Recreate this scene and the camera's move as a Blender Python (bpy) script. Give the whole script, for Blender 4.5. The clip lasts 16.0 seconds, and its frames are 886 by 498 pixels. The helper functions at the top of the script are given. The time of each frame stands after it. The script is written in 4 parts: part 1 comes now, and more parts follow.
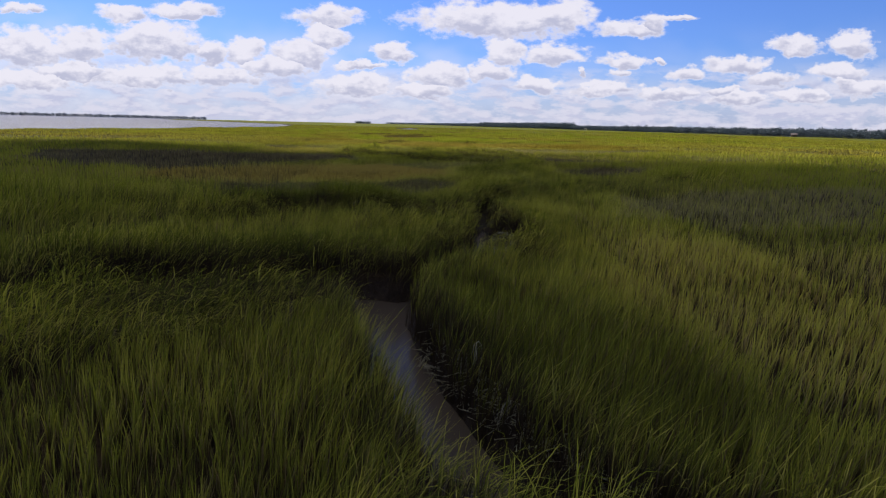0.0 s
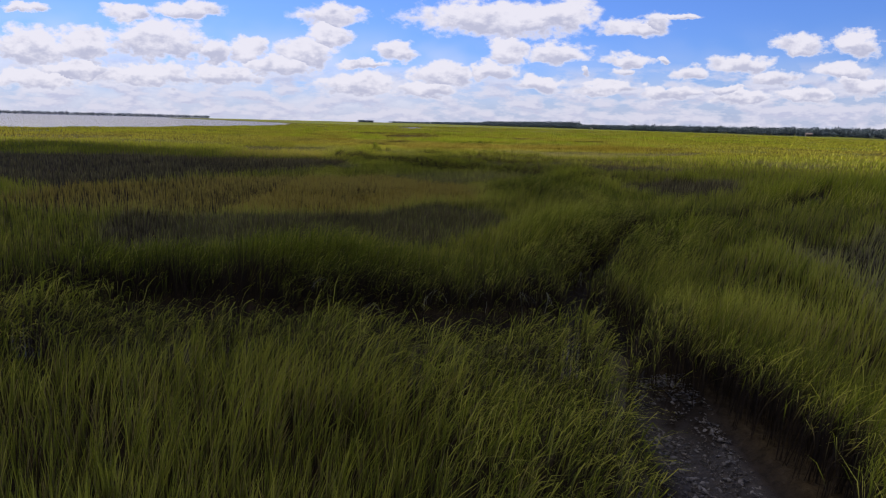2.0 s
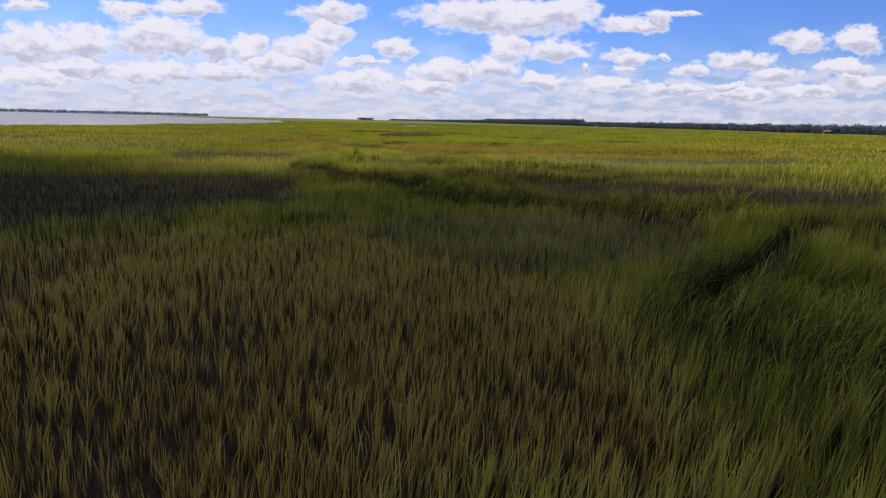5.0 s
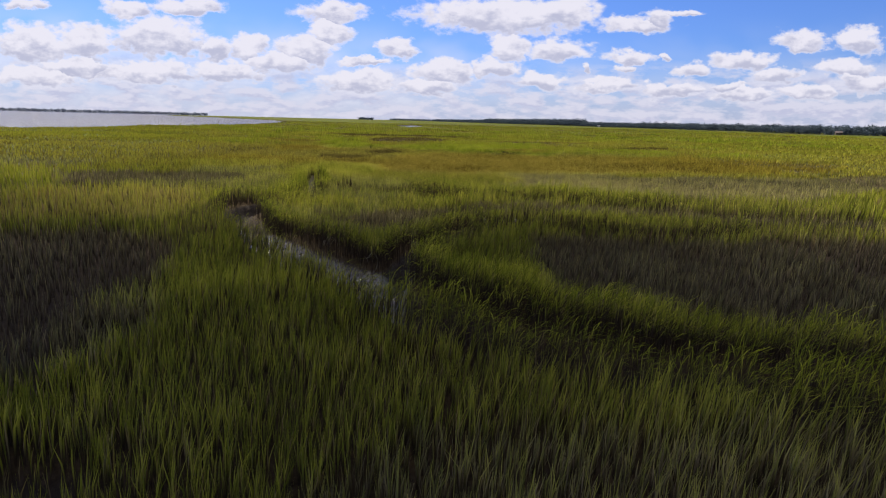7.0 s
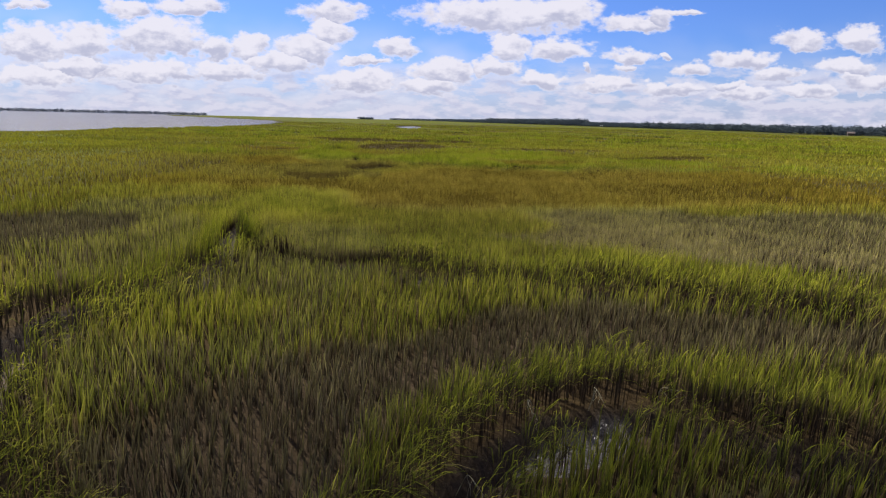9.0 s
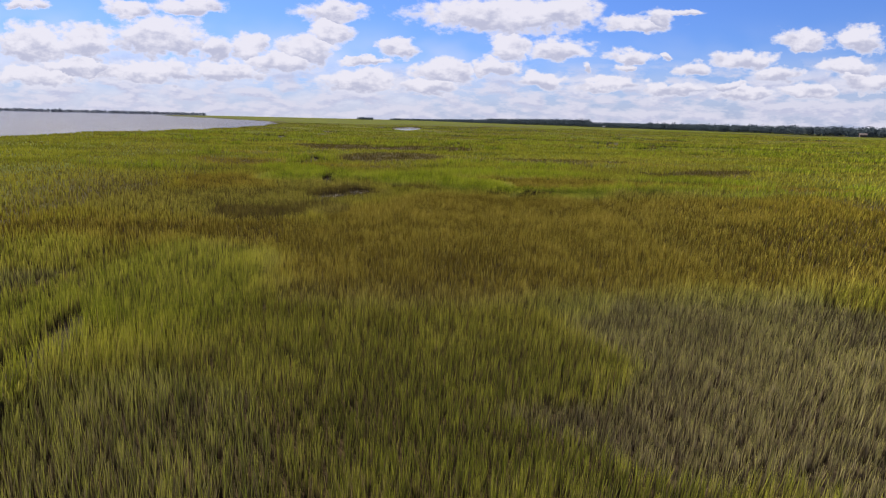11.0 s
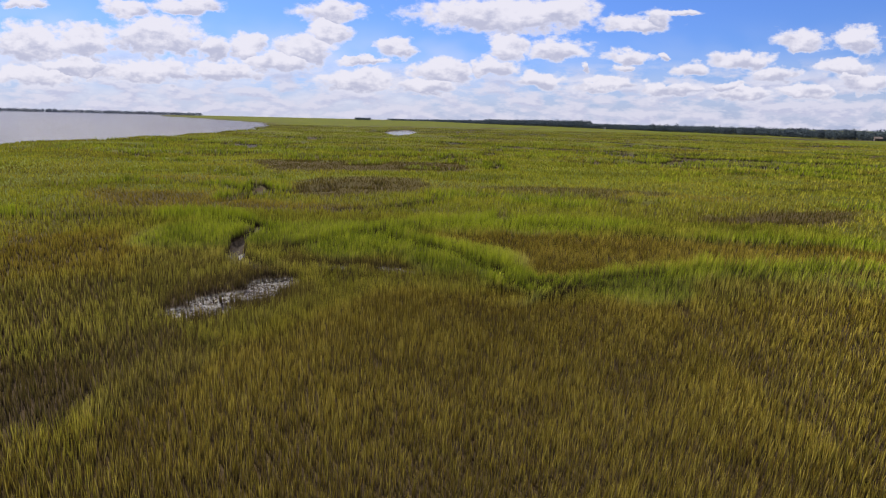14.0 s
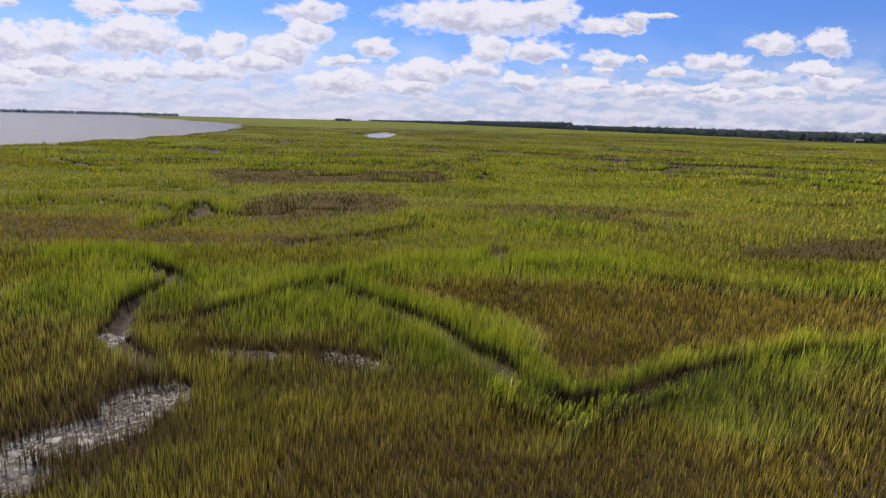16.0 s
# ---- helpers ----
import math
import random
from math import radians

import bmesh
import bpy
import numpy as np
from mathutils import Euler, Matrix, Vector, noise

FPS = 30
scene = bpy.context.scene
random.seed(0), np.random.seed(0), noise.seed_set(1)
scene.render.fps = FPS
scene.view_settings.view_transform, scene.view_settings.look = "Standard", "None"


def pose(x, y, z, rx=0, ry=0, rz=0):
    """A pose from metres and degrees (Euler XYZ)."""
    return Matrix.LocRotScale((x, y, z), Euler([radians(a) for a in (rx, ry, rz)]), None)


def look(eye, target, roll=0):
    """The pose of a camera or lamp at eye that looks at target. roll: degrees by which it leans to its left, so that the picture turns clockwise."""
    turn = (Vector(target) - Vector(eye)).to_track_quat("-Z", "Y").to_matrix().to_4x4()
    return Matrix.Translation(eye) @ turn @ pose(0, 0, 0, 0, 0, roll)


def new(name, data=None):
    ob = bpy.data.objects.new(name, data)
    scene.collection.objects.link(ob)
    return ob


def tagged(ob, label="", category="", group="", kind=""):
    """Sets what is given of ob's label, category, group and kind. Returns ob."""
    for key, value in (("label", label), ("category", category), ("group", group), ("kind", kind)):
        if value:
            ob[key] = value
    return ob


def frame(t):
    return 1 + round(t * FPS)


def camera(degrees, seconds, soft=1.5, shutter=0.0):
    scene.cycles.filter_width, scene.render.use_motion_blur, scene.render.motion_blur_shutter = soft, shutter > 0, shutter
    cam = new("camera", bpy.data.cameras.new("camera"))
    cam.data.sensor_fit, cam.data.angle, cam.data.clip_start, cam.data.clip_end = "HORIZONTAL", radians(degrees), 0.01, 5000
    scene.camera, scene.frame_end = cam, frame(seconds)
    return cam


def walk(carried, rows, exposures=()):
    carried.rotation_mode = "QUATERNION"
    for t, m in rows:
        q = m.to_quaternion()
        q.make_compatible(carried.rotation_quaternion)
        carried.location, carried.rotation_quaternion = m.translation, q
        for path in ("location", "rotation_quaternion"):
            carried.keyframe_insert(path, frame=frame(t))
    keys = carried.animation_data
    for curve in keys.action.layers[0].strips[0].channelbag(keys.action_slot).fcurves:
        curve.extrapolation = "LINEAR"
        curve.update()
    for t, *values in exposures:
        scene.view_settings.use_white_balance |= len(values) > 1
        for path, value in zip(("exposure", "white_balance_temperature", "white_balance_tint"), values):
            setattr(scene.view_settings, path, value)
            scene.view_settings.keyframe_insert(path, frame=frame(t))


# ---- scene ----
# A tidal salt marsh seen from a low drone: creeks, cordgrass, a wide river, far woods.
# Metres; y runs along the flight, x to its right; the marsh platform lies at z = 0.

# ------------------------------------------------------------------ camera
PATH = [  # seconds, x, y, z, yaw, pitch, roll
    (0.0, 0.00, 0.00, 4.10, -0.38, -12.80, 1.33),
    (0.5, -0.27, 3.12, 4.10, -0.28, -12.83, 1.36),
    (1.0, -0.55, 6.30, 4.06, -0.17, -12.86, 1.38),
    (1.5, -0.85, 9.58, 4.01, -0.11, -12.88, 1.40),
    (2.0, -1.16, 13.01, 3.96, -0.10, -12.91, 1.40),
    (2.5, -1.50, 16.47, 3.93, -0.10, -12.97, 1.39),
    (3.0, -1.76, 19.99, 3.86, -0.09, -13.01, 1.34),
    (3.5, -1.98, 23.44, 3.78, -0.05, -13.04, 1.31),
    (4.0, -2.10, 26.82, 3.75, -0.05, -13.09, 1.28),
    (6.5, -2.04, 43.89, 4.22, -0.00, -13.18, 1.35),
    (7.0, -2.02, 47.29, 4.41, 0.00, -13.19, 1.37),
    (7.5, -1.98, 50.64, 4.57, 0.01, -13.21, 1.39),
    (8.0, -1.93, 54.00, 4.76, 0.02, -13.21, 1.40),
    (8.5, -1.90, 57.35, 5.00, 0.03, -13.23, 1.37),
    (9.0, -1.87, 60.72, 5.21, 0.04, -13.24, 1.33),
    (9.5, -1.82, 64.09, 5.39, 0.08, -13.24, 1.29),
    (12.0, -0.80, 80.98, 6.70, 0.07, -13.24, 1.35),
    (12.5, -0.59, 84.30, 7.04, 0.06, -13.24, 1.36),
    (13.0, -0.38, 87.58, 7.40, 0.00, -13.24, 1.37),
    (13.5, -0.20, 90.85, 7.76, -0.04, -13.24, 1.38),
    (14.0, -0.01, 94.07, 8.06, -0.10, -13.24, 1.37),
    (14.5, 0.14, 97.12, 8.24, -0.13, -13.24, 1.35),
    (15.0, 0.28, 99.88, 8.39, -0.41, -13.21, 1.35),
    (15.5, 0.25, 102.25, 8.53, -1.69, -13.14, 1.38),
    (16.0, 0.10, 104.31, 8.60, -2.04, -13.10, 1.43),

]
cam = camera(78.0, 16.0, soft=1.2)
walk(cam, [(t, pose(x, y, z, 90 + pitch, 0, yaw) @ pose(0, 0, 0, 0, 0, roll))
           for t, x, y, z, yaw, pitch, roll in PATH], exposures=[(0.0, 0.75), (16.0, 0.75)])

# ------------------------------------------------------------------ small node helpers
def nodes_of(tree):
    tree.nodes.clear()
    def node(kind, **values):
        n = tree.nodes.new(kind)
        for key, value in values.items():
            n.inputs[key].default_value = value
        return n
    def link(a, b):
        tree.links.new(a, b)
    return node, link


def maths(tree, op, a, b=None, c=None, clamp=False):
    n = tree.nodes.new("ShaderNodeMath")
    n.operation, n.use_clamp = op, clamp
    for i, v in enumerate((a, b, c)):
        if v is None:
            continue
        if isinstance(v, (int, float)):
            n.inputs[i].default_value = v
        else:
            tree.links.new(v, n.inputs[i])
    return n.outputs[0]


def mixed(tree, factor, a, b):
    n = tree.nodes.new("ShaderNodeMix")
    n.data_type = "RGBA"
    for socket, v in ((n.inputs[0], factor), (n.inputs[6], a), (n.inputs[7], b)):
        if isinstance(v, (int, float)):
            socket.default_value = v
        elif isinstance(v, tuple):
            socket.default_value = (*v[:3], 1)
        else:
            tree.links.new(v, socket)
    return n.outputs[2]


def noise_tex(tree, vector, scale, detail=3, rough=0.55):
    n = tree.nodes.new("ShaderNodeTexNoise")
    n.inputs["Scale"].default_value, n.inputs["Detail"].default_value = scale, detail
    n.inputs["Roughness"].default_value = rough
    if vector is not None:
        tree.links.new(vector, n.inputs["Vector"])
    return n


def ramp(tree, value, stops):
    n = tree.nodes.new("ShaderNodeValToRGB")
    while len(n.color_ramp.elements) < len(stops):
        n.color_ramp.elements.new(0.5)
    for e, (at, colour) in zip(n.color_ramp.elements, stops):
        e.position, e.color = at, (*colour, 1)
    tree.links.new(value, n.inputs[0])
    return n.outputs[0]


def span(tree, value, a, b, c=0.0, d=1.0):
    n = tree.nodes.new("ShaderNodeMapRange")
    n.interpolation_type = "SMOOTHSTEP"
    for i, v in enumerate((a, b, c, d)):
        n.inputs[1 + i].default_value = v
    tree.links.new(value, n.inputs[0])
    return n.outputs[0]


# ------------------------------------------------------------------ sky, clouds and sun
SUN_UP, SUN_TURN = 50.0, -35.0     # height over the horizon; compass turn, 0 along +y, to the right

# fair-weather cumulus ahead: azimuth tangent, height tangent, half width, half height
CLOUDS_HIGH = [
    (0.088, 0.177, 0.145, 0.029), (0.192, 0.184, 0.058, 0.025), (0.313, 0.166, 0.060, 0.015), (0.359, 0.180, 0.029, 0.017),
    (0.396, 0.188, 0.034, 0.007), (0.105, 0.127, 0.035, 0.027), (0.192, 0.124, 0.057, 0.017), (0.313, 0.116, 0.039, 0.013),
    (0.376, 0.115, 0.012, 0.009), (0.252, 0.095, 0.008, 0.008), (0.304, 0.094, 0.018, 0.007), (0.427, 0.095, 0.032, 0.014),
    (0.516, 0.115, 0.052, 0.015), (0.568, 0.091, 0.054, 0.015), (0.613, 0.148, 0.047, 0.015), (0.711, 0.152, 0.039, 0.021),
    (0.691, 0.105, 0.044, 0.016), (0.730, 0.083, 0.049, 0.016)]
CLOUDS_LEFT = [
    (-0.721, 0.113, 0.061, 0.033), (-0.623, 0.118, 0.051, 0.031), (-0.501, 0.130, 0.076, 0.035), (-0.411, 0.114, 0.033, 0.023),
    (-0.343, 0.119, 0.035, 0.023), (-0.242, 0.115, 0.049, 0.025), (-0.203, 0.143, 0.034, 0.023), (-0.197, 0.177, 0.060, 0.019),
    (-0.287, 0.091, 0.059, 0.018), (-0.444, 0.180, 0.058, 0.014), (-0.554, 0.174, 0.037, 0.014), (-0.721, 0.178, 0.039, 0.008),
    (-0.532, 0.071, 0.104, 0.020), (-0.719, 0.057, 0.071, 0.020), (-0.385, 0.077, 0.061, 0.020), (-0.658, 0.078, 0.059, 0.014)]
CLOUDS_LOW = [
    (-0.005, 0.083, 0.061, 0.022), (0.162, 0.070, 0.049, 0.012), (0.279, 0.068, 0.057, 0.011), (0.397, 0.061, 0.059, 0.013),
    (0.073, 0.094, 0.039, 0.016), (-0.092, 0.120, 0.032, 0.015), (-0.150, 0.098, 0.041, 0.008), (-0.151, 0.065, 0.074, 0.020),
    (0.525, 0.057, 0.059, 0.012), (0.631, 0.064, 0.059, 0.012), (0.484, 0.070, 0.026, 0.008), (-0.033, 0.058, 0.059, 0.014)]

world = bpy.data.worlds.new("sky")
scene.world = world
world.use_nodes = True
wt = world.node_tree
node, link = nodes_of(wt)
sky = node("ShaderNodeTexSky")
sky.sky_type, sky.sun_disc = "NISHITA", False
sky.sun_elevation, sky.sun_rotation = radians(SUN_UP), radians(SUN_TURN)
sky.air_density, sky.dust_density, sky.ozone_density = 1.0, 0.6, 2.0
coord = node("ShaderNodeTexCoord").outputs["Generated"]
parts = node("ShaderNodeSeparateXYZ")
link(coord, parts.inputs[0])
ahead = maths(wt, "MAXIMUM", maths(wt, "ABSOLUTE", parts.outputs[1]), 0.05)
flat = node("ShaderNodeCombineXYZ")
link(maths(wt, "DIVIDE", parts.outputs[0], ahead), flat.inputs[0])
link(maths(wt, "DIVIDE", parts.outputs[2], ahead), flat.inputs[1])


def vec(op, a, b):
    n = wt.nodes.new("ShaderNodeVectorMath")
    n.operation = op
    for i, v in enumerate((a, b)):
        if isinstance(v, tuple):
            n.inputs[i].default_value = v
        elif v is not None:
            link(v, n.inputs[i])
    return n


# billowing edges: the place is shifted by two noises, wider than high
wide = vec("MULTIPLY", flat.outputs[0], (1.0, 1.7, 1.0)).outputs[0]
curl = noise_tex(wt, wide, 24.0, 5, 0.55)
curl2 = noise_tex(wt, wide, 9.0, 2, 0.5)
fray = noise_tex(wt, wide, 38.0, 8, 0.62)
shift = vec("MULTIPLY", vec("SUBTRACT", curl.outputs["Color"], (0.5, 0.5, 0.5)).outputs[0], (0.055, 0.040, 0)).outputs[0]
shift2 = vec("MULTIPLY", vec("SUBTRACT", curl2.outputs["Color"], (0.5, 0.5, 0.5)).outputs[0], (0.07, 0.016, 0)).outputs[0]
place = vec("ADD", vec("ADD", flat.outputs[0], shift).outputs[0], shift2).outputs[0]
body, lift = None, None
for cx, cz, rx, rz in CLOUDS_HIGH + CLOUDS_LEFT + CLOUDS_LOW:
    rel = vec("MULTIPLY", vec("SUBTRACT", place, (cx, cz, 0)).outputs[0], (0.90 / rx, 0.90 / rz, 0)).outputs[0]
    one = maths(wt, "SUBTRACT", 1.0, vec("LENGTH", rel, None).outputs["Value"])
    rise = node("ShaderNodeSeparateXYZ")
    link(rel, rise.inputs[0])
    if body is None:
        body, lift = one, rise.outputs[1]
    else:
        more = maths(wt, "GREATER_THAN", one, body)
        m = node("ShaderNodeMix")
        link(more, m.inputs[0]), link(lift, m.inputs[2]), link(rise.outputs[1], m.inputs[3])
        lift = m.outputs[0]
        body = maths(wt, "MAXIMUM", one, body)
body = maths(wt, "ADD", body, maths(wt, "MULTIPLY", maths(wt, "SUBTRACT", fray.outputs[0], 0.48), 1.25))
ahead_clouds = span(wt, body, -0.16, 0.32)
# the rest of the sky and the crowded rows near the horizon
up = parts.outputs[2]
dome = node("ShaderNodeCombineXYZ")
depth = maths(wt, "ADD", maths(wt, "MAXIMUM", up, 0.0), 0.035)
link(maths(wt, "DIVIDE", parts.outputs[0], depth), dome.inputs[0])
link(maths(wt, "DIVIDE", parts.outputs[1], depth), dome.inputs[1])
rows = noise_tex(wt, dome.outputs[0], 0.55, 5, 0.6)
scattered = maths(wt, "MULTIPLY", span(wt, rows.outputs[0], 0.46, 0.62), span(wt, up, 0.19, 0.30))
veil = maths(wt, "MULTIPLY", maths(wt, "MULTIPLY", span(wt, curl2.outputs[0], 0.30, 0.62), span(wt, up, 0.17, 0.07)), span(wt, parts.outputs[0], 0.25, -0.15, 0.18, 0.62))
rows_at = vec("MULTIPLY", flat.outputs[0], (15.0, 42.0, 1.0)).outputs[0]
low_rows = noise_tex(wt, rows_at, 1.0, 6, 0.58)
low_above = noise_tex(wt, vec("ADD", rows_at, (-0.10, 0.30, 0.0)).outputs[0], 1.0, 6, 0.58)
low = maths(wt, "MULTIPLY", span(wt, low_rows.outputs[0], 0.36, 0.56), span(wt, up, 0.115, 0.060))
low_dark = span(wt, maths(wt, "SUBTRACT", low_above.outputs[0], low_rows.outputs[0]), -0.07, 0.09)
fray_above = noise_tex(wt, vec("ADD", wide, (-0.006, 0.016, 0.0)).outputs[0], 38.0, 8, 0.62)
relief = maths(wt, "MULTIPLY", maths(wt, "SUBTRACT", fray_above.outputs[0], fray.outputs[0]), 1.3)
cover = maths(wt, "MAXIMUM", maths(wt, "MAXIMUM", maths(wt, "MAXIMUM", ahead_clouds, veil), scattered), maths(wt, "MULTIPLY", low, 0.88))
# sunlit tops and grey undersides
grain = maths(wt, "MULTIPLY", maths(wt, "SUBTRACT", curl.outputs[0], 0.5), 2.6)
under = span(wt, maths(wt, "SUBTRACT", maths(wt, "ADD", lift, grain), relief), 0.30, -0.70)
thick = span(wt, body, 0.05, 0.40)
grey = maths(wt, "MULTIPLY", maths(wt, "MULTIPLY", under, thick), 0.85)
cloud_colour = mixed(wt, grey, (0.91, 0.885, 0.985), (0.50, 0.515, 0.69))
low_colour = mixed(wt, low_dark, (0.79, 0.775, 0.91), (0.60, 0.61, 0.80))
only_low = maths(wt, "MULTIPLY", low, maths(wt, "SUBTRACT", 1.0, ahead_clouds, clamp=True))
cloud_colour = mixed(wt, only_low, cloud_colour, low_colour)
sky_scaled = vec("MULTIPLY", sky.outputs[0], (0.052, 0.077, 0.145)).outputs[0]
haze = span(wt, up, 0.11, -0.01)
sky_hazed = mixed(wt, maths(wt, "MULTIPLY", haze, 0.75), sky_scaled, (0.54, 0.58, 0.80))
final = mixed(wt, maths(wt, "MULTIPLY", cover, 0.97), sky_hazed, cloud_colour)
background = node("ShaderNodeBackground", Strength=0.555)
link(final, background.inputs[0])
out = node("ShaderNodeOutputWorld")
link(background.outputs[0], out.inputs[0])

sun = new("sun", bpy.data.lights.new("sun", "SUN"))
sun.data.energy, sun.data.angle, sun.data.color = 5.0, radians(0.53), (1.0, 0.95, 0.86)
to_sun = Vector((math.sin(radians(SUN_TURN)) * math.cos(radians(SUN_UP)),
                 math.cos(radians(SUN_TURN)) * math.cos(radians(SUN_UP)), math.sin(radians(SUN_UP))))
sun.matrix_world = look(to_sun * 500, (0, 0, 0))

# ------------------------------------------------------------------ materials
def material(name):
    m = bpy.data.materials.new(name)
    m.use_nodes = True
    node, link = nodes_of(m.node_tree)
    out = node("ShaderNodeOutputMaterial")
    return m, m.node_tree, node, link, out


def attribute(node, name):
    n = node("ShaderNodeAttribute")
    n.attribute_name = name
    return n.outputs["Fac"]


def grass_material():
    m, t, node, link, out = material("cordgrass")
    dry, tone, along = attribute(node, "dry"), attribute(node, "tone"), attribute(node, "along")
    rusty = attribute(node, "rusty")
    green = ramp(t, tone, [(0.0, (0.086, 0.104, 0.010)), (0.5, (0.238, 0.256, 0.015)), (1.0, (0.455, 0.425, 0.036))])
    fresh = ramp(t, tone, [(0.0, (0.074, 0.105, 0.007)), (0.5, (0.222, 0.266, 0.007)), (1.0, (0.418, 0.430, 0.018))])
    juicy = maths(t, "MULTIPLY", span(t, rusty, 0.0, 0.25, 1.0, 0.0), span(t, dry, 0.12, 0.32, 1.0, 0.0))
    green = mixed(t, juicy, green, fresh)
    rust = ramp(t, tone, [(0.0, (0.100, 0.054, 0.012)), (0.5, (0.255, 0.164, 0.026)), (1.0, (0.420, 0.300, 0.080))])
    pale = ramp(t, tone, [(0.0, (0.088, 0.068, 0.042)), (0.5, (0.206, 0.160, 0.094)), (1.0, (0.375, 0.292, 0.170))])
    straw = mixed(t, rusty, pale, rust)
    leaf = mixed(t, dry, green, straw)
    # brown stems, their foot kept extra dark as painted shade between the blades
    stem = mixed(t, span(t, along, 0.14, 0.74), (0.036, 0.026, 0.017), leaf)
    tip = mixed(t, maths(t, "MULTIPLY", span(t, along, 0.55, 1.0), span(t, tone, 0.25, 0.75, 0.05, 0.60)), stem, mixed(t, maths(t, "MULTIPLY", dry, rusty), mixed(t, juicy, (0.44, 0.41, 0.050), (0.395, 0.425, 0.040)), (0.43, 0.285, 0.050)))
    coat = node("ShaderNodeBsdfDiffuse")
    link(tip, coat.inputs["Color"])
    # leaves stand in tufts whose mean surface faces up
    facing = node("ShaderNodeVectorMath")
    facing.operation = "MULTIPLY_ADD"
    facing.inputs[1].default_value, facing.inputs[2].default_value = (0.50, 0.50, 0.50), (0, 0, 0.60)
    link(node("ShaderNodeNewGeometry").outputs["Normal"], facing.inputs[0])
    link(facing.outputs[0], coat.inputs["Normal"])
    glow = node("ShaderNodeBsdfTranslucent")
    link(tip, glow.inputs[0])
    both = node("ShaderNodeMixShader", Fac=0.30)
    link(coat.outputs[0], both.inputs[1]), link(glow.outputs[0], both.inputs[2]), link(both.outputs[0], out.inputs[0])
    return m


def ground_material():
    m, t, node, link, out = material("marsh_mud")
    place = node("ShaderNodeNewGeometry").outputs["Position"]
    veg = attribute(node, "veg")
    dry = attribute(node, "dry")
    big, small = noise_tex(t, place, 0.35, 4), noise_tex(t, place, 9.0, 6, 0.65)
    mud = ramp(t, small.outputs[0], [(0.25, (0.016, 0.011, 0.007)), (0.55, (0.034, 0.025, 0.017)), (0.8, (0.070, 0.053, 0.038))])
    open_mud = attribute(node, "open_mud")
    mud = mixed(t, open_mud, mud, ramp(t, small.outputs[0], [(0.3, (0.035, 0.027, 0.019)), (0.5, (0.085, 0.068, 0.054)), (0.7, (0.150, 0.122, 0.100))]))
    mud = mixed(t, span(t, big.outputs[0], 0.4, 0.65, 0.0, 0.35), mud, (0.034, 0.026, 0.019))
    streak = node("ShaderNodeMapping")
    streak.inputs["Scale"].default_value = (0.035, 0.11, 1)
    link(place, streak.inputs[0])
    field = noise_tex(t, streak.outputs[0], 1.0, 6, 0.62)
    mat = ramp(t, field.outputs[0], [(0.30, (0.042, 0.050, 0.006)), (0.46, (0.072, 0.084, 0.007)), (0.60, (0.100, 0.112, 0.009)), (0.75, (0.130, 0.126, 0.020))])
    mat = mixed(t, dry, mat, (0.050, 0.036, 0.014))
    sward = attribute(node, "sward")
    litter = ramp(t, small.outputs[0], [(0.3, (0.026, 0.017, 0.008)), (0.7, (0.066, 0.045, 0.021))])
    dead = ramp(t, small.outputs[0], [(0.3, (0.026, 0.018, 0.010)), (0.7, (0.062, 0.044, 0.026))])
    litter = mixed(t, span(t, dry, 0.6, 0.95), litter, dead)
    colour = mixed(t, veg, mixed(t, sward, mud, litter), mat)
    coat = node("ShaderNodeBsdfPrincipled")
    link(colour, coat.inputs["Base Color"])
    wet = span(t, small.outputs[0], 0.35, 0.65, 0.42, 0.85)
    rough = node("ShaderNodeMix")
    rough.inputs[3].default_value = 0.95
    link(maths(t, "MAXIMUM", veg, sward), rough.inputs[0]), link(wet, rough.inputs[2])
    lumps = noise_tex(t, place, 5.5, 6, 0.62)
    slick = node("ShaderNodeMix")
    link(maths(t, "MULTIPLY", open_mud, span(t, lumps.outputs[0], 0.56, 0.48)), slick.inputs[0])
    link(rough.outputs[0], slick.inputs[2])
    slick.inputs[3].default_value = 0.15
    link(slick.outputs[0], coat.inputs["Roughness"])
    mound = node("ShaderNodeBump", Distance=0.30)
    link(maths(t, "MULTIPLY", open_mud, 0.9), mound.inputs["Strength"]), link(lumps.outputs[0], mound.inputs["Height"])
    bump = node("ShaderNodeBump", Strength=0.7, Distance=0.08)
    link(mound.outputs[0], bump.inputs["Normal"])
    link(small.outputs[0], bump.inputs["Height"]), link(bump.outputs[0], coat.inputs["Normal"])
    gloss = node("ShaderNodeMix")
    gloss.inputs[2].default_value, gloss.inputs[3].default_value = 0.03, 0.70
    link(open_mud, gloss.inputs[0]), link(gloss.outputs[0], coat.inputs["Specular IOR Level"])
    link(coat.outputs[0], out.inputs[0])
    return m


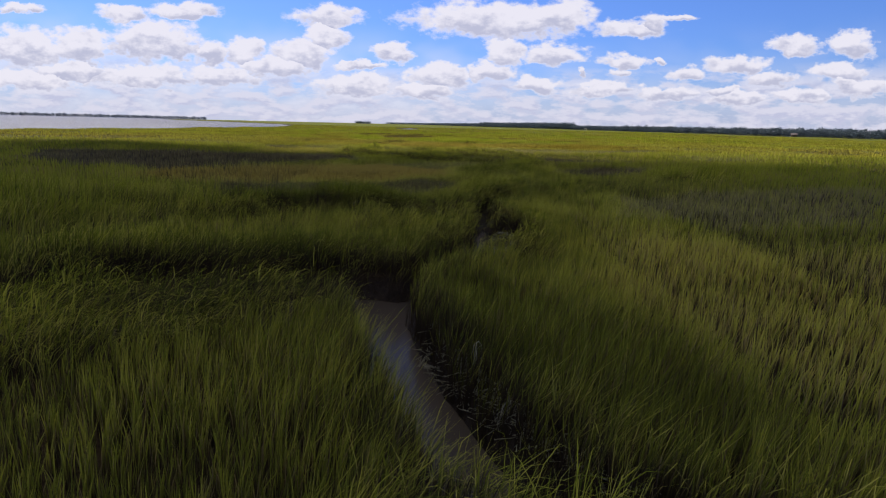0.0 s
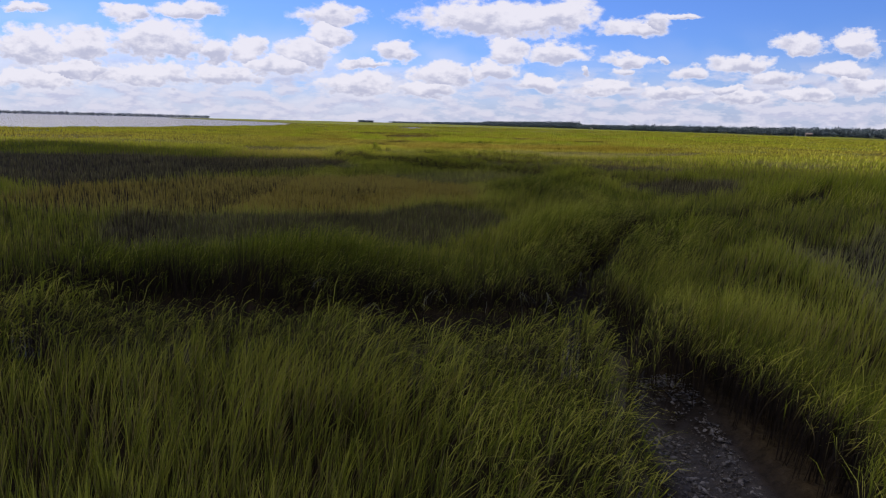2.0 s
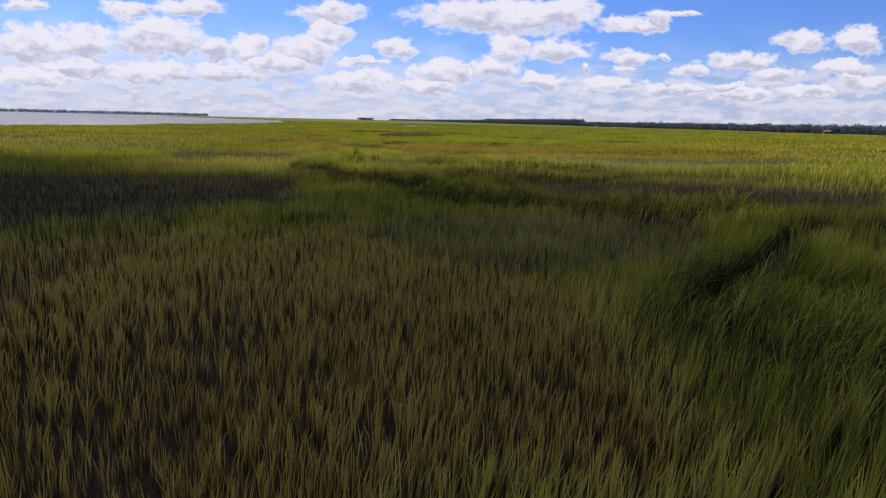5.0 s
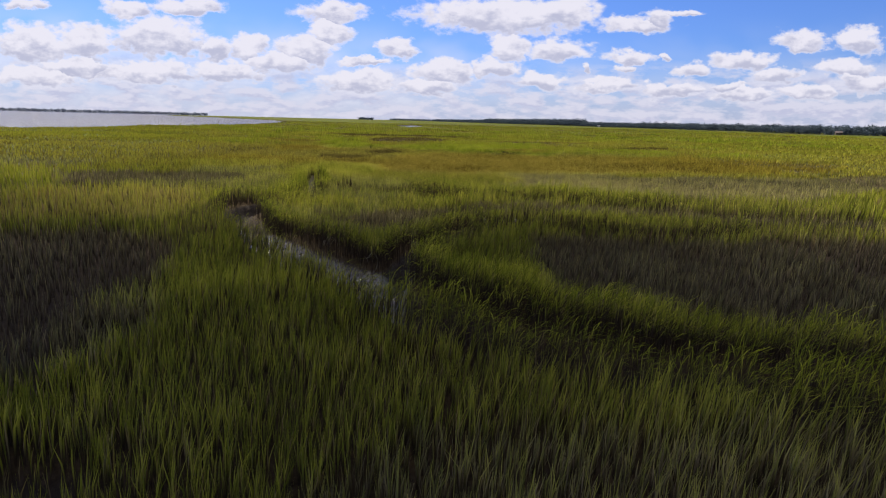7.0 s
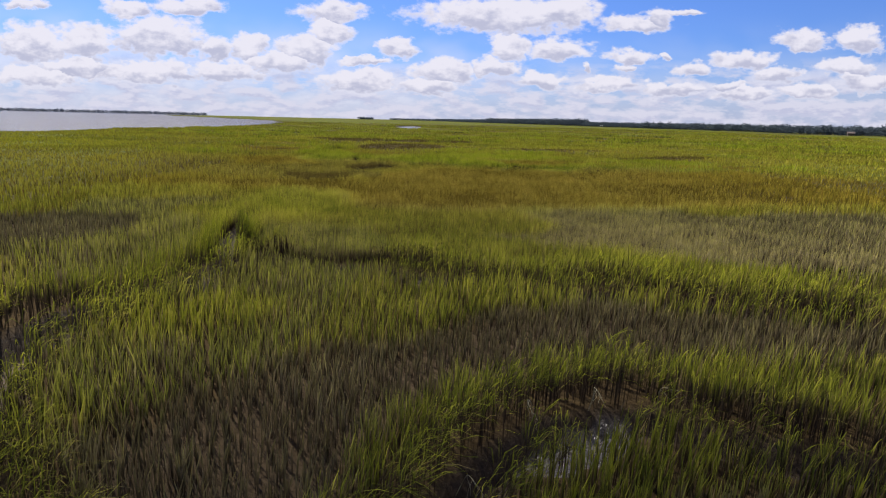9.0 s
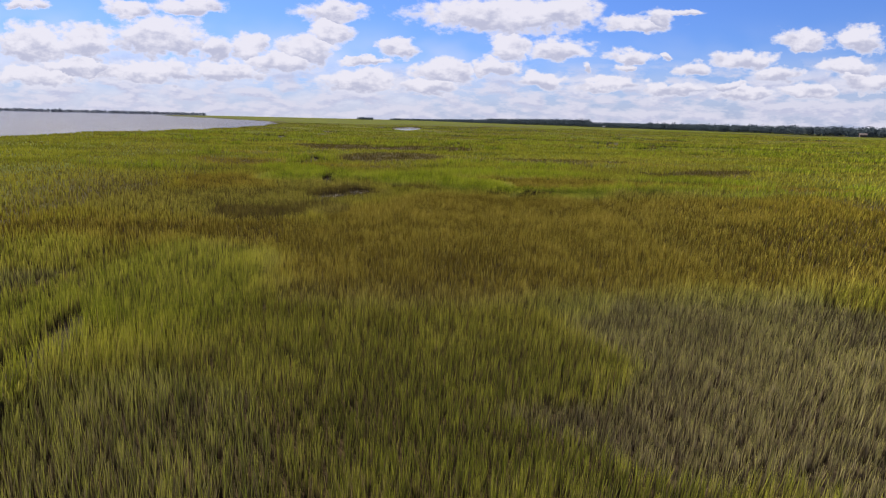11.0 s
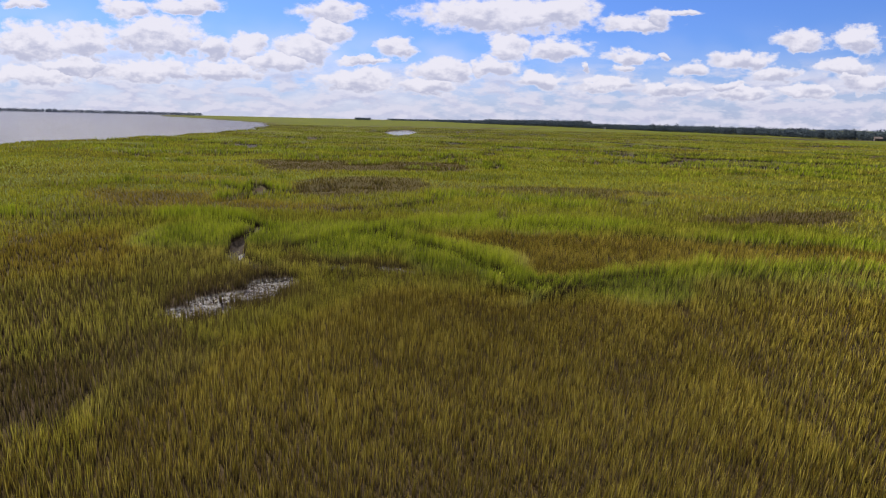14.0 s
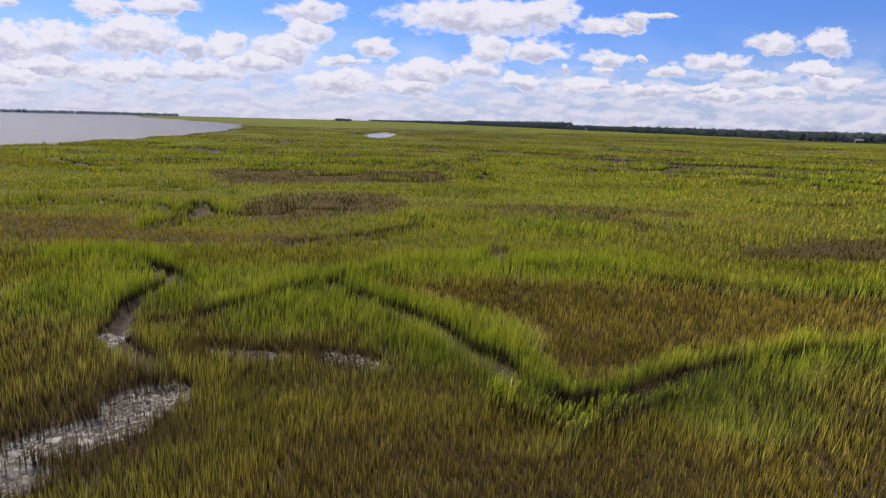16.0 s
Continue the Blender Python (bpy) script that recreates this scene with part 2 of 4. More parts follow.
def water_material():
    m, t, node, link, out = material("tidal_water")
    place = node("ShaderNodeNewGeometry").outputs["Position"]
    fine, broad = noise_tex(t, place, 5.0, 3), noise_tex(t, place, 0.02, 3)
    colour = ramp(t, broad.outputs[0], [(0.3, (0.060, 0.045, 0.028)), (0.7, (0.090, 0.070, 0.048))])
    coat = node("ShaderNodeBsdfPrincipled", Roughness=0.22, IOR=1.33)
    coat.inputs["Specular IOR Level"].default_value = 0.13
    link(colour, coat.inputs["Base Color"])
    across = node("ShaderNodeSeparateXYZ")
    link(place, across.inputs[0])
    # the open river is ruffled by the wind, the creeks lie calm
    link(span(t, across.outputs[0], -60.0, -110.0, 0.12, 0.3), coat.inputs["Roughness"])
    bump = node("ShaderNodeBump", Strength=0.25, Distance=0.03)
    wind = node("ShaderNodeBump", Distance=0.6)
    chop = noise_tex(t, place, 0.9, 4, 0.6)
    link(span(t, across.outputs[0], -60.0, -110.0, 0.0, 1.0), wind.inputs["Strength"]), link(chop.outputs[0], wind.inputs["Height"])
    link(wind.outputs[0], bump.inputs["Normal"])
    link(fine.outputs[0], bump.inputs["Height"]), link(bump.outputs[0], coat.inputs["Normal"])
    link(coat.outputs[0], out.inputs[0])
    return m


def plain_material(name, dark, light, scale, rough=0.8):
    m, t, node, link, out = material(name)
    place = node("ShaderNodeNewGeometry").outputs["Position"]
    n = noise_tex(t, place, scale, 5, 0.6)
    pick = node("ShaderNodeObjectInfo").outputs["Random"]
    value = maths(t, "ADD", maths(t, "MULTIPLY", n.outputs[0], 0.7), maths(t, "MULTIPLY", pick, 0.3))
    coat = node("ShaderNodeBsdfPrincipled", Roughness=rough)
    link(ramp(t, value, [(0.3, dark), (0.75, light)]), coat.inputs["Base Color"])
    bump = node("ShaderNodeBump", Strength=0.4, Distance=0.01)
    link(n.outputs[0], bump.inputs["Height"]), link(bump.outputs[0], coat.inputs["Normal"])
    link(coat.outputs[0], out.inputs[0])
    return m


GRASS, MUD, WATER = grass_material(), ground_material(), water_material()
SHELL = plain_material("oyster_shell", (0.05, 0.042, 0.033), (0.24, 0.20, 0.155), 14.0, 0.55)
BARK = plain_material("bark", (0.05, 0.04, 0.03), (0.14, 0.11, 0.08), 8.0, 0.9)
def woods_material(name, dark, light):
    m, t, node, link, out = material(name)
    place = node("ShaderNodeNewGeometry").outputs["Position"]
    n = noise_tex(t, place, 0.12, 4, 0.6)
    coat = node("ShaderNodeBsdfDiffuse")
    link(ramp(t, n.outputs[0], [(0.3, dark), (0.7, light)]), coat.inputs["Color"])
    # the crowns' many leaves face mostly upwards
    facing = node("ShaderNodeVectorMath")
    facing.operation = "MULTIPLY_ADD"
    facing.inputs[1].default_value, facing.inputs[2].default_value = (0.35, 0.35, 0.35), (0, 0, 0.65)
    link(node("ShaderNodeNewGeometry").outputs["Normal"], facing.inputs[0])
    link(facing.outputs[0], coat.inputs["Normal"])
    glow = node("ShaderNodeBsdfTranslucent")
    link(coat.inputs["Color"].links[0].from_socket, glow.inputs[0])
    both = node("ShaderNodeMixShader", Fac=0.25)
    link(coat.outputs[0], both.inputs[1]), link(glow.outputs[0], both.inputs[2]), link(both.outputs[0], out.inputs[0])
    return m


# distance haze is mixed into these bluish leaf colours, most on the far shore
WOODS = woods_material("hazed_foliage", (0.050, 0.066, 0.080), (0.080, 0.100, 0.110))
FAR_WOODS = woods_material("hazed_shore_foliage", (0.150, 0.175, 0.215), (0.190, 0.215, 0.260))
REED = plain_material("straw_stalk", (0.14, 0.12, 0.06), (0.30, 0.27, 0.15), 10.0, 0.6)

# ------------------------------------------------------------------ the plan of the marsh
CREEKS, STANDS, LUSH = [], [], []


def creek(half, deep, reach, *line):
    """A creek: half width of its bed, depth under the platform, how far the tall fringe reaches, then its line."""
    CREEKS.append((half, deep, reach, line))


def stand(kind, strength, *outline):
    """A stand of half-dead grass inside an outline: grey, rust, gold or pale."""
    STANDS.append((kind, strength, outline))


# the first creeks
creek(0.72, 1.15, 2.2, (3.0, 3.0), (1.45, 4.6), (0.6, 6.0), (0.2, 7.2), (-0.5, 9.0), (-1.1, 10.6), (-1.5, 12.2))
creek(1.50, 1.05, 2.4, (-2.0, 12.8), (-3.4, 12.6), (-5.0, 12.2), (-7.2, 11.4), (-11, 10.6), (-17, 10.8), (-26, 9.0))
creek(0.42, 0.85, 2.2, (-1.0, 13.6), (0.4, 15.2), (1.1, 17.0), (1.5, 19.0), (1.75, 21.0), (1.8, 22.6))
creek(0.58, 0.46, 1.6, (1.75, 16.4), (2.1, 18.2), (2.35, 20.3))
creek(1.28, 1.05, 2.6, (1.5, 22.8), (0.2, 22.5), (-1.2, 22.4), (-2.8, 22.7), (-5.6, 22.9), (-8.4, 22.9), (-13, 23.6), (-20, 25.2), (-30, 26.5))
creek(0.52, 0.55, 2.4, (1.7, 23.2), (1.9, 25.0), (2.6, 26.7), (3.5, 28.5), (4.8, 30.7), (6.2, 32.9))
creek(0.45, 0.55, 2.6, (6.2, 32.9), (8.0, 33.9), (11.4, 36.0), (14.4, 38.7), (18, 42), (23.4, 47.4), (29, 51.5), (38, 55))
creek(0.16, 0.40, 2.2, (6.6, 34.0), (5.3, 36.4), (4.2, 39.2), (3.2, 42.4))
creek(0.30, 0.60, 2.0, (12.0, 53.5), (8.9, 50.6), (7.2, 48.2), (5.0, 45.6), (2.8, 43.2))
# the muddy creek and its arms
creek(0.46, 0.80, 1.3, (16, 53.2), (9, 54.4), (5.0, 55.3), (2.6, 56.0), (0.8, 56.7), (-0.8, 57.6), (-2.2, 59.0))
creek(0.62, 0.55, 1.1, (-2.2, 59.0), (-4.1, 61.2), (-5.6, 63.0), (-7.3, 65.1), (-8.6, 66.6))
creek(0.62, 0.60, 1.2, (-8.9, 66.8), (-10.2, 68.9), (-11.3, 71.6), (-11.4, 74.0), (-9.8, 77.0))
creek(0.22, 0.42, 1.6, (-9.8, 77.6), (-9.9, 80.4), (-11.2, 84.0), (-12.0, 89.5))
creek(0.32, 0.60, 0.8, (-3.5, 61.4), (-3.1, 63.3), (-2.4, 65.6), (-1.3, 68.0), (0.2, 69.4), (1.8, 69.6), (3.3, 69.0), (5.2, 68.1), (9, 68.6))
creek(0.30, 0.45, 1.0, (-9.4, 80.6), (-5.4, 79.2), (-1.8, 78.1), (1.6, 77.1), (4.4, 76.5), (8.0, 75.4), (12, 73.6), (20, 73), (30, 70))
# the gullies of the open marsh
creek(0.26, 0.48, 1.8, (-46, 137), (-34, 135), (-24.6, 136.2), (-18.4, 136.6), (-14.3, 134.1), (-12.7, 132.2), (-13.1, 128.6), (-12.1, 124.9), (-9.5, 122.2))
creek(0.20, 0.46, 1.4, (-5.5, 132.0), (-2.6, 129.3), (0.4, 126.1), (2.5, 122.6), (3.3, 120.2), (4.5, 118.9), (6.4, 119.4), (8.3, 121.0), (11.7, 122.4), (17.2, 123.6), (26, 124.3), (40, 122))
creek(0.12, 0.30, 2.0, (-11, 126), (-7.5, 129.0), (-6.1, 131.2), (-1.5, 135.0), (3.4, 135.5), (10.2, 135.9), (12.9, 133.5), (17, 131.4), (26, 131.5), (40, 128))
creek(0.38, 0.55, 1.2, (-9.6, 141.3), (-8.2, 142.1), (-6.2, 143.8), (-3.6, 145.0), (0.0, 148.9))
creek(0.60, 0.60, 1.2, (-20.8, 147.2), (-20.4, 149.4), (-19.0, 152.5), (-22, 158))
creek(0.50, 0.55, 1.4, (-42, 154), (-35.1, 156.0), (-30, 158), (-27.5, 156.8), (-24.5, 155.5))
creek(0.40, 0.50, 1.0, (4.6, 137.6), (5.2, 138.8), (5.0, 140.2))
creek(5.0, 0.45, 4.0, (18, 270), (27, 262), (35.4, 256), (50, 252))
creek(7.0, 0.48, 4.0, (50, 352), (61, 347), (77, 322), (88.7, 288), (104, 282), (118, 276), (140, 262))
creek(8.0, 0.48, 4.0, (-60, 430), (-36, 424), (-20, 440), (-5, 460), (20, 452), (60, 470))
creek(4.5, 0.45, 4.0, (36, 238), (49, 236), (60, 226), (80, 222), (110, 214))
creek(3.2, 0.45, 3.0, (40, 214), (51, 203), (58, 202), (75, 190), (100, 186))
creek(2.4, 0.45, 3.0, (52, 188), (58, 184), (66, 176), (90, 172))
creek(0.60, 0.50, 1.6, (-62, 196), (-58, 195), (-50, 192), (-44, 186))
creek(8.0, 0.48, 4.0, (120, 420), (160, 390), (200, 360), (240, 350))
creek(10.0, 0.48, 5.0, (20, 560), (70, 600), (130, 560), (180, 540), (240, 560))
creek(12.0, 0.48, 5.0, (-90, 620), (-30, 700), (40, 720), (110, 800), (200, 780))
# lesser gullies wander over the farther marsh
wander = random.Random(17)
for i in range(150):
    gy0 = 205 + 420 * wander.random() ** 1.5
    gx0, turn = wander.uniform(-0.55, 0.75) * (gy0 - 80), wander.uniform(-0.6, 0.6) + (math.pi if wander.random() < 0.5 else 0)
    run = [(gx0, gy0)]
    for k in range(wander.randint(3, 8)):
        turn += wander.uniform(-0.7, 0.7)
        step = wander.uniform(2.5, 6.0) * (gy0 / 170)
        run.append((run[-1][0] + math.cos(turn) * step, run[-1][1] + 0.6 * math.sin(turn) * step))
    CREEKS.append((wander.uniform(0.25, 0.9) * (gy0 / 150) ** 1.6, 0.38, 1.5 * gy0 / 150, run))

for i in range(26):
    gx0, gy0 = wander.uniform(-42, 62), wander.uniform(143, 200)
    turn, run = wander.uniform(-0.5, 0.5), [(gx0, gy0)]
    for k in range(wander.randint(2, 4)):
        turn += wander.uniform(-0.6, 0.6)
        run.append((run[-1][0] + math.cos(turn) * wander.uniform(1.5, 4), run[-1][1] + 0.6 * math.sin(turn) * 3))
    CREEKS.append((wander.uniform(0.2, 0.55), 0.36, 1.6, run))

# bare wet mud, dry or brown stands, and lush stands: x, y, half sizes, turn in degrees, strength
BARE = [(-9.2, 117.7, 1.9, 0.75, 25, 0.95), (-8.2, 119.7, 1.3, 1.1, 20, 0.9), (-10.2, 115.8, 1.6, 0.7, 10, 0.95), (-6.5, 123.7, 2.0, 0.38, -12, 0.8),
        (-2.2, 122.9, 1.5, 0.36, -14, 0.8), (-12.1, 124.9, 0.6, 0.5, 0, 1.0), (-27, 440, 9, 66, 3, 1.0), (0.4, 69.2, 1.2, 0.55, 25, 0.95),
        (-6.3, 63.8, 5.0, 0.72, 131, 0.9), (2.1, 18.7, 0.42, 2.1, 0, 0.45)]
HOLES = [(2.15, 18.4, 0.55, 2.3, -8, 1.0), (1.45, 18.4, 0.30, 2.6, -14, 1.0), (3.0, 27.5, 0.38, 1.9, -27, 1.0), (4.6, 30.4, 0.38, 1.8, -31, 1.0), (2.8, 43.0, 0.55, 0.7, 0, 1.0), (-20.8, 148, 0.8, 1.6, 10, 1.0), (-7.0, 52.5, 0.9, 0.7, 0, 0.8), (5.1, 139, 0.7, 1.0, 0, 0.9),
         (-8.4, 142.2, 1.5, 0.7, 20, 0.9), (-29, 157, 2.0, 0.8, 0, 0.9), (-36, 156, 2.0, 0.7, 0, 0.8), (23.8, 48.3, 1.2, 0.8, 30, 0.9), (17.6, 42.4, 1.2, 0.7, 40, 0.9), (20, 149, 2.5, 0.9, 10, 0.8), (-14, 132.8, 0.9, 1.0, 0, 0.9)]
stand("grey", 0.80, (-13.8, 33.6), (-9.0, 34.0), (-5.0, 34.3), (-2.3, 37.0), (-0.8, 38.0), (1.0, 36.2), (1.7, 33.2), (-0.8, 29.9), (-2.5, 27.8), (-6.5, 27.2), (-10.5, 27.0))
stand("gold", 1.0, (-22, 40.5), (-17, 47.5), (-5.0, 51), (0.6, 46), (0.9, 39), (-1.6, 38.2), (-5.0, 34.6), (-13.5, 33.8), (-20, 35))
stand("grey", 1.0, (-44, 62), (-24, 66), (-13.4, 66), (-10.4, 64.2), (-9.6, 61.6), (-8.0, 58.4), (-8.2, 55.8), (-10, 54.5), (-18, 48), (-21, 40), (-36, 46))
stand("grey", 1.0, (9.2, 44.4), (10.2, 47.8), (15, 52.6), (20.5, 53.2), (17.4, 46.6), (12, 42.8))
stand("pale", 0.70, (7.4, 23.0), (9.6, 29.2), (18, 35.7), (31, 38.4), (25, 30), (18, 22.6), (11, 21.6))
stand("gold", 0.5, (4.6, 7.5), (3.6, 12.5), (5.4, 19), (12, 17.6), (22, 18.4), (19, 9), (9, 5.0))
stand("grey", 0.7, (-5.5, 50.4), (-2.4, 54.0), (1.8, 54.4), (6, 53.6), (11, 50.5), (5, 46.5), (-5, 46.2))
stand("grey", 1.0, (-0.1, 59.6), (0.2, 63.0), (0.9, 66.8), (4, 67.2), (9.2, 67.0), (15.3, 68.0), (24, 66.0), (18, 57.6), (6, 57.2), (3.2, 58.6), (1.6, 59.0))
stand("grey", 0.95, (-7.6, 66.6), (-6.9, 68.6), (-5.4, 71.2), (-1.6, 73.6), (1.7, 75.2), (6, 74.4), (12, 72.9), (22, 71.6), (24, 70.0), (12, 70.8), (6.9, 71.8), (2.5, 71.8), (0.6, 71.8), (-2.4, 68.6), (-3.4, 66.6), (-5.4, 65.9))
stand("pale", 1.0, (2.4, 82.6), (0.4, 84.6), (3.6, 86.8), (1.6, 89.4), (5.2, 91.8), (13.9, 91.6), (25.4, 94.2), (38, 96), (31, 86), (17.7, 78.3), (9, 78.6), (4.3, 81.6))
stand("grey", 0.95, (-29, 85.3), (-17.3, 88.3), (-15.6, 83.7), (-16.3, 81.3), (-19, 79.6), (-24, 78.8))
stand("gold", 0.55, (-24, 68), (-13.4, 68), (-12.8, 73.5), (-16, 78.6), (-25, 78))
stand("rust", 0.78, (-7.0, 91), (-9.0, 95), (-10.6, 97.5), (-10.4, 102), (-8.8, 105.5), (-8.4, 110), (-5.6, 113.6), (-4.0, 117.5), (-1.5, 119.8), (3, 118.2), (6, 117.2), (14, 118),
      (30, 120), (42, 108), (34, 98), (20, 96), (10, 93), (2, 92.3), (-2, 90))
stand("rust", 0.80, (-8.0, 96.4), (-12, 97.6), (-16, 98.6), (-26, 99.5), (-26, 105.8), (-14, 106.4), (-7.6, 105.8))
stand("grey", 0.74, (-8.9, 97.5), (-9.2, 101.2), (-6.6, 103.8), (-1.8, 101.7), (1.3, 98.6), (2.6, 95.2), (0.7, 92.4), (-5.2, 92.2))
stand("grey", 0.72, (-14, 112.2), (-10.4, 113.5), (-6.9, 111), (-6, 108.3), (-7.3, 106.7), (-9.1, 106.4))
stand("grey", 1.0, (-15.3, 106.2), (-15.7, 110.2), (-11, 109.8), (-9.5, 106), (-13.7, 105))
stand("rust", 0.95, (-23.3, 118.8), (-27.3, 128), (-20, 131.2), (-15.6, 120.2))
stand("rust", 1.0, (-0.2, 131.2), (3.5, 133.2), (10.6, 132), (24.8, 131.3), (40, 128), (36, 124.5), (18.6, 124.8), (14.3, 124), (9.3, 122.8), (6.4, 121), (4.6, 120.6), (3.9, 122.7), (3.6, 127))
stand("grey", 1.0, (-36, 192), (4.8, 197), (4.2, 179), (-24, 170.5))
stand("grey", 0.9, (-16.8, 151.8), (-17.5, 161), (-9.7, 167), (-0.6, 161), (-2.5, 153.5), (-13, 146.8))
stand("rust", 0.9, (-36, 148.2), (-24.3, 150.8), (-22.3, 147), (-6.1, 143.8), (-9.4, 140.5), (-29, 139.8))
stand("grey", 0.95, (19.5, 139.2), (27.6, 143.8), (40, 146), (33, 138.2), (21.9, 137.7))
stand("grey", 0.9, (-12.6, 117.4), (-11.2, 119.3), (-10.7, 121.4), (-8.5, 121.8), (-6.4, 119.6), (-6.0, 117.2), (-7.9, 115.0), (-9.5, 113.4), (-11.4, 114.6))
stand("grey", 0.92, (-9.4, 121.6), (-9.2, 124.6), (-3.0, 124.8), (-0.3, 123), (-0.8, 121.4), (-4.5, 122.2))
for i in range(60):
    by = 150 + 330 * wander.random() ** 1.3
    cx, rx, ry, tilt = wander.uniform(-0.5, 0.7) * (by - 90), wander.uniform(6, 20) * by / 200, wander.uniform(1.8, 5) * by / 200, wander.uniform(-0.2, 0.2)
    ring = [(cx + rx * (0.75 + 0.5 * wander.random()) * math.cos(k * math.pi / 4), by + (ry * (0.75 + 0.5 * wander.random()) * math.sin(k * math.pi / 4) + tilt * rx * math.cos(k * math.pi / 4))) for k in range(8)]
    stand(wander.choice(("grey", "grey", "rust")), wander.uniform(0.55, 1.0), *ring)


# tall dark tussocks: x, y, radius
TUSSOCKS = [(-10.2, 81.6, 0.8), (-10.6, 88.5, 0.7), (23.9, 48.6, 1.0), (17.8, 42.8, 1.0), (-20.0, 148.8, 0.8), (5.1, 139.6, 0.6), (-12.4, 131.6, 0.7), (-10.3, 78.6, 0.6), (-36, 157, 1.2), (-44, 186, 1.5), (-20.5, 163, 0.8)]
# upright bank grass, its tone darkened to imitate shade: x, y, half sizes, turn in degrees, strength
BANK_SHADE = [(-1.3, 61.6, 1.1, 2.8, 0, 0.7), (-4.5, 25.3, 8.5, 1.5, 0, 1.0), (-4.5, 15.2, 6.0, 1.2, 4, 1.0), (1.9, 9.0, 1.5, 4.2, 22, 0.9), (3.7, 19.0, 1.0, 2.8, -8, 0.9), (4.5, 43, 2.5, 6.0, -30, 0.5), (9.5, 35.6, 5.0, 1.0, 30, 0.7)]
TABLES = {}


# where the grass stands green and thick
LUSH += [(-11.5, 92.5, 4.2, 7.0, 0, 0.80), (22, 121.8, 9, 0.9, 6, 0.8), (6, 134.6, 9, 1.2, 0, 0.9), (-8.2, 73, 2.4, 1.7, 20, 0.8), (-4.5, 127.5, 7, 3.2, -15, 1.0), (10, 119.2, 7, 0.8, 12, 0.8), (-14, 130, 6, 5, 0, 1.0), (1, 125.5, 3.4, 4.5, 35, 1.0), (-4, 60.5, 5, 2.5, 0, 0.7),
        (-22, 96, 6, 3, 0, 0.5), (8, 136.5, 10, 2.0, 0, 0.9), (-8, 133, 6, 2.5, 25, 0.8)]

for i in range(60):
    by = 196 + 270 * wander.random() ** 1.4
    LUSH.append((wander.uniform(-0.5, 0.7) * (by - 80), by, wander.uniform(5, 18) * by / 200, wander.uniform(1.2, 3.5) * by / 200, wander.uniform(-14, 14), wander.uniform(0.6, 1.0)))


def value_noise(x, y, size, seed):
    """Smooth noise between 0 and 1 with features of the given size."""
    if seed not in TABLES:
        TABLES[seed] = np.random.RandomState(seed).rand(256, 256).astype(np.float32)
    table = TABLES[seed]
    u, v = x / size, y / size
    i, j = np.floor(u).astype(int), np.floor(v).astype(int)
    a, b = u - i, v - j
    a, b = a * a * (3 - 2 * a), b * b * (3 - 2 * b)
    i0, i1, j0, j1 = i & 255, (i + 1) & 255, j & 255, (j + 1) & 255
    return (table[i0, j0] * (1 - a) + table[i1, j0] * a) * (1 - b) + (table[i0, j1] * (1 - a) + table[i1, j1] * a) * b


def smooth(v, a, b):
    s = np.clip((v - a) / (b - a), 0, 1)
    return s * s * (3 - 2 * s)


SHORE = [(-300, -200), (-150, 0), (-112, 130), (-101, 184), (-103, 245), (-100, 290), (-103, 335), (-114, 400), (-122, 450), (-142, 530), (-162, 605),
         (-225, 790), (-300, 920), (-515, 1290), (-900, 1900), (-1500, 3000), (-2200, 4600)]


def stands_at(x, y):
    """How dead the grass is by the stands, and how rusty, golden and pale the strongest one is."""
    ragged = 1.0 + 0.010 * np.maximum(y - 120, 0)
    ux = x + ((value_noise(x, y, 2.6, 5) - 0.5) * 1.5 + (value_noise(x, y, 0.8, 18) - 0.5) * 0.7) * ragged
    uy = y + ((value_noise(x, y, 2.6, 6) - 0.5) * 1.5 + (value_noise(x, y, 0.8, 19) - 0.5) * 0.7) * ragged
    best = np.zeros(x.shape, np.float32)
    looks = {kind: np.zeros(x.shape, np.float32) for kind in ("rust", "gold", "pale")}
    for kind, strength, outline in STANDS:
        line = np.array(outline, np.float32)
        soft = 0.6 + 0.012 * max(line[:, 1].mean() - 100, 0) + (0.8 if kind in ("gold", "rust") else 0) + (1.7 if 88 < line[:, 1].mean() < 104 else 0)
        near = np.nonzero((ux > line[:, 0].min() - 3) & (ux < line[:, 0].max() + 3) & (uy > line[:, 1].min() - 3) & (uy < line[:, 1].max() + 3))[0]
        if not len(near):
            continue
        px, py = ux[near], uy[near]
        far, inside = np.full(px.shape, 99, np.float32), np.zeros(px.shape, bool)
        for (ax, ay), (bx, by) in zip(line, np.roll(line, -1, 0)):
            dx, dy = bx - ax, by - ay
            s = np.clip(((px - ax) * dx + (py - ay) * dy) / (dx * dx + dy * dy), 0, 1)
            far = np.minimum(far, np.hypot(px - ax - s * dx, py - ay - s * dy))
            inside ^= ((ay > py) != (by > py)) & (px < ax + (py - ay) * dx / (dy if dy else 1e-6))
        value = strength * smooth(np.where(inside, far, -far), -soft, soft)
        more = value > best[near]
        best[near] = np.maximum(best[near], value)
        for name, field in looks.items():
            field[near] = np.where(more, (value if name == kind else 0), field[near])
    return best * (1 - 0.08 * looks["gold"]), looks


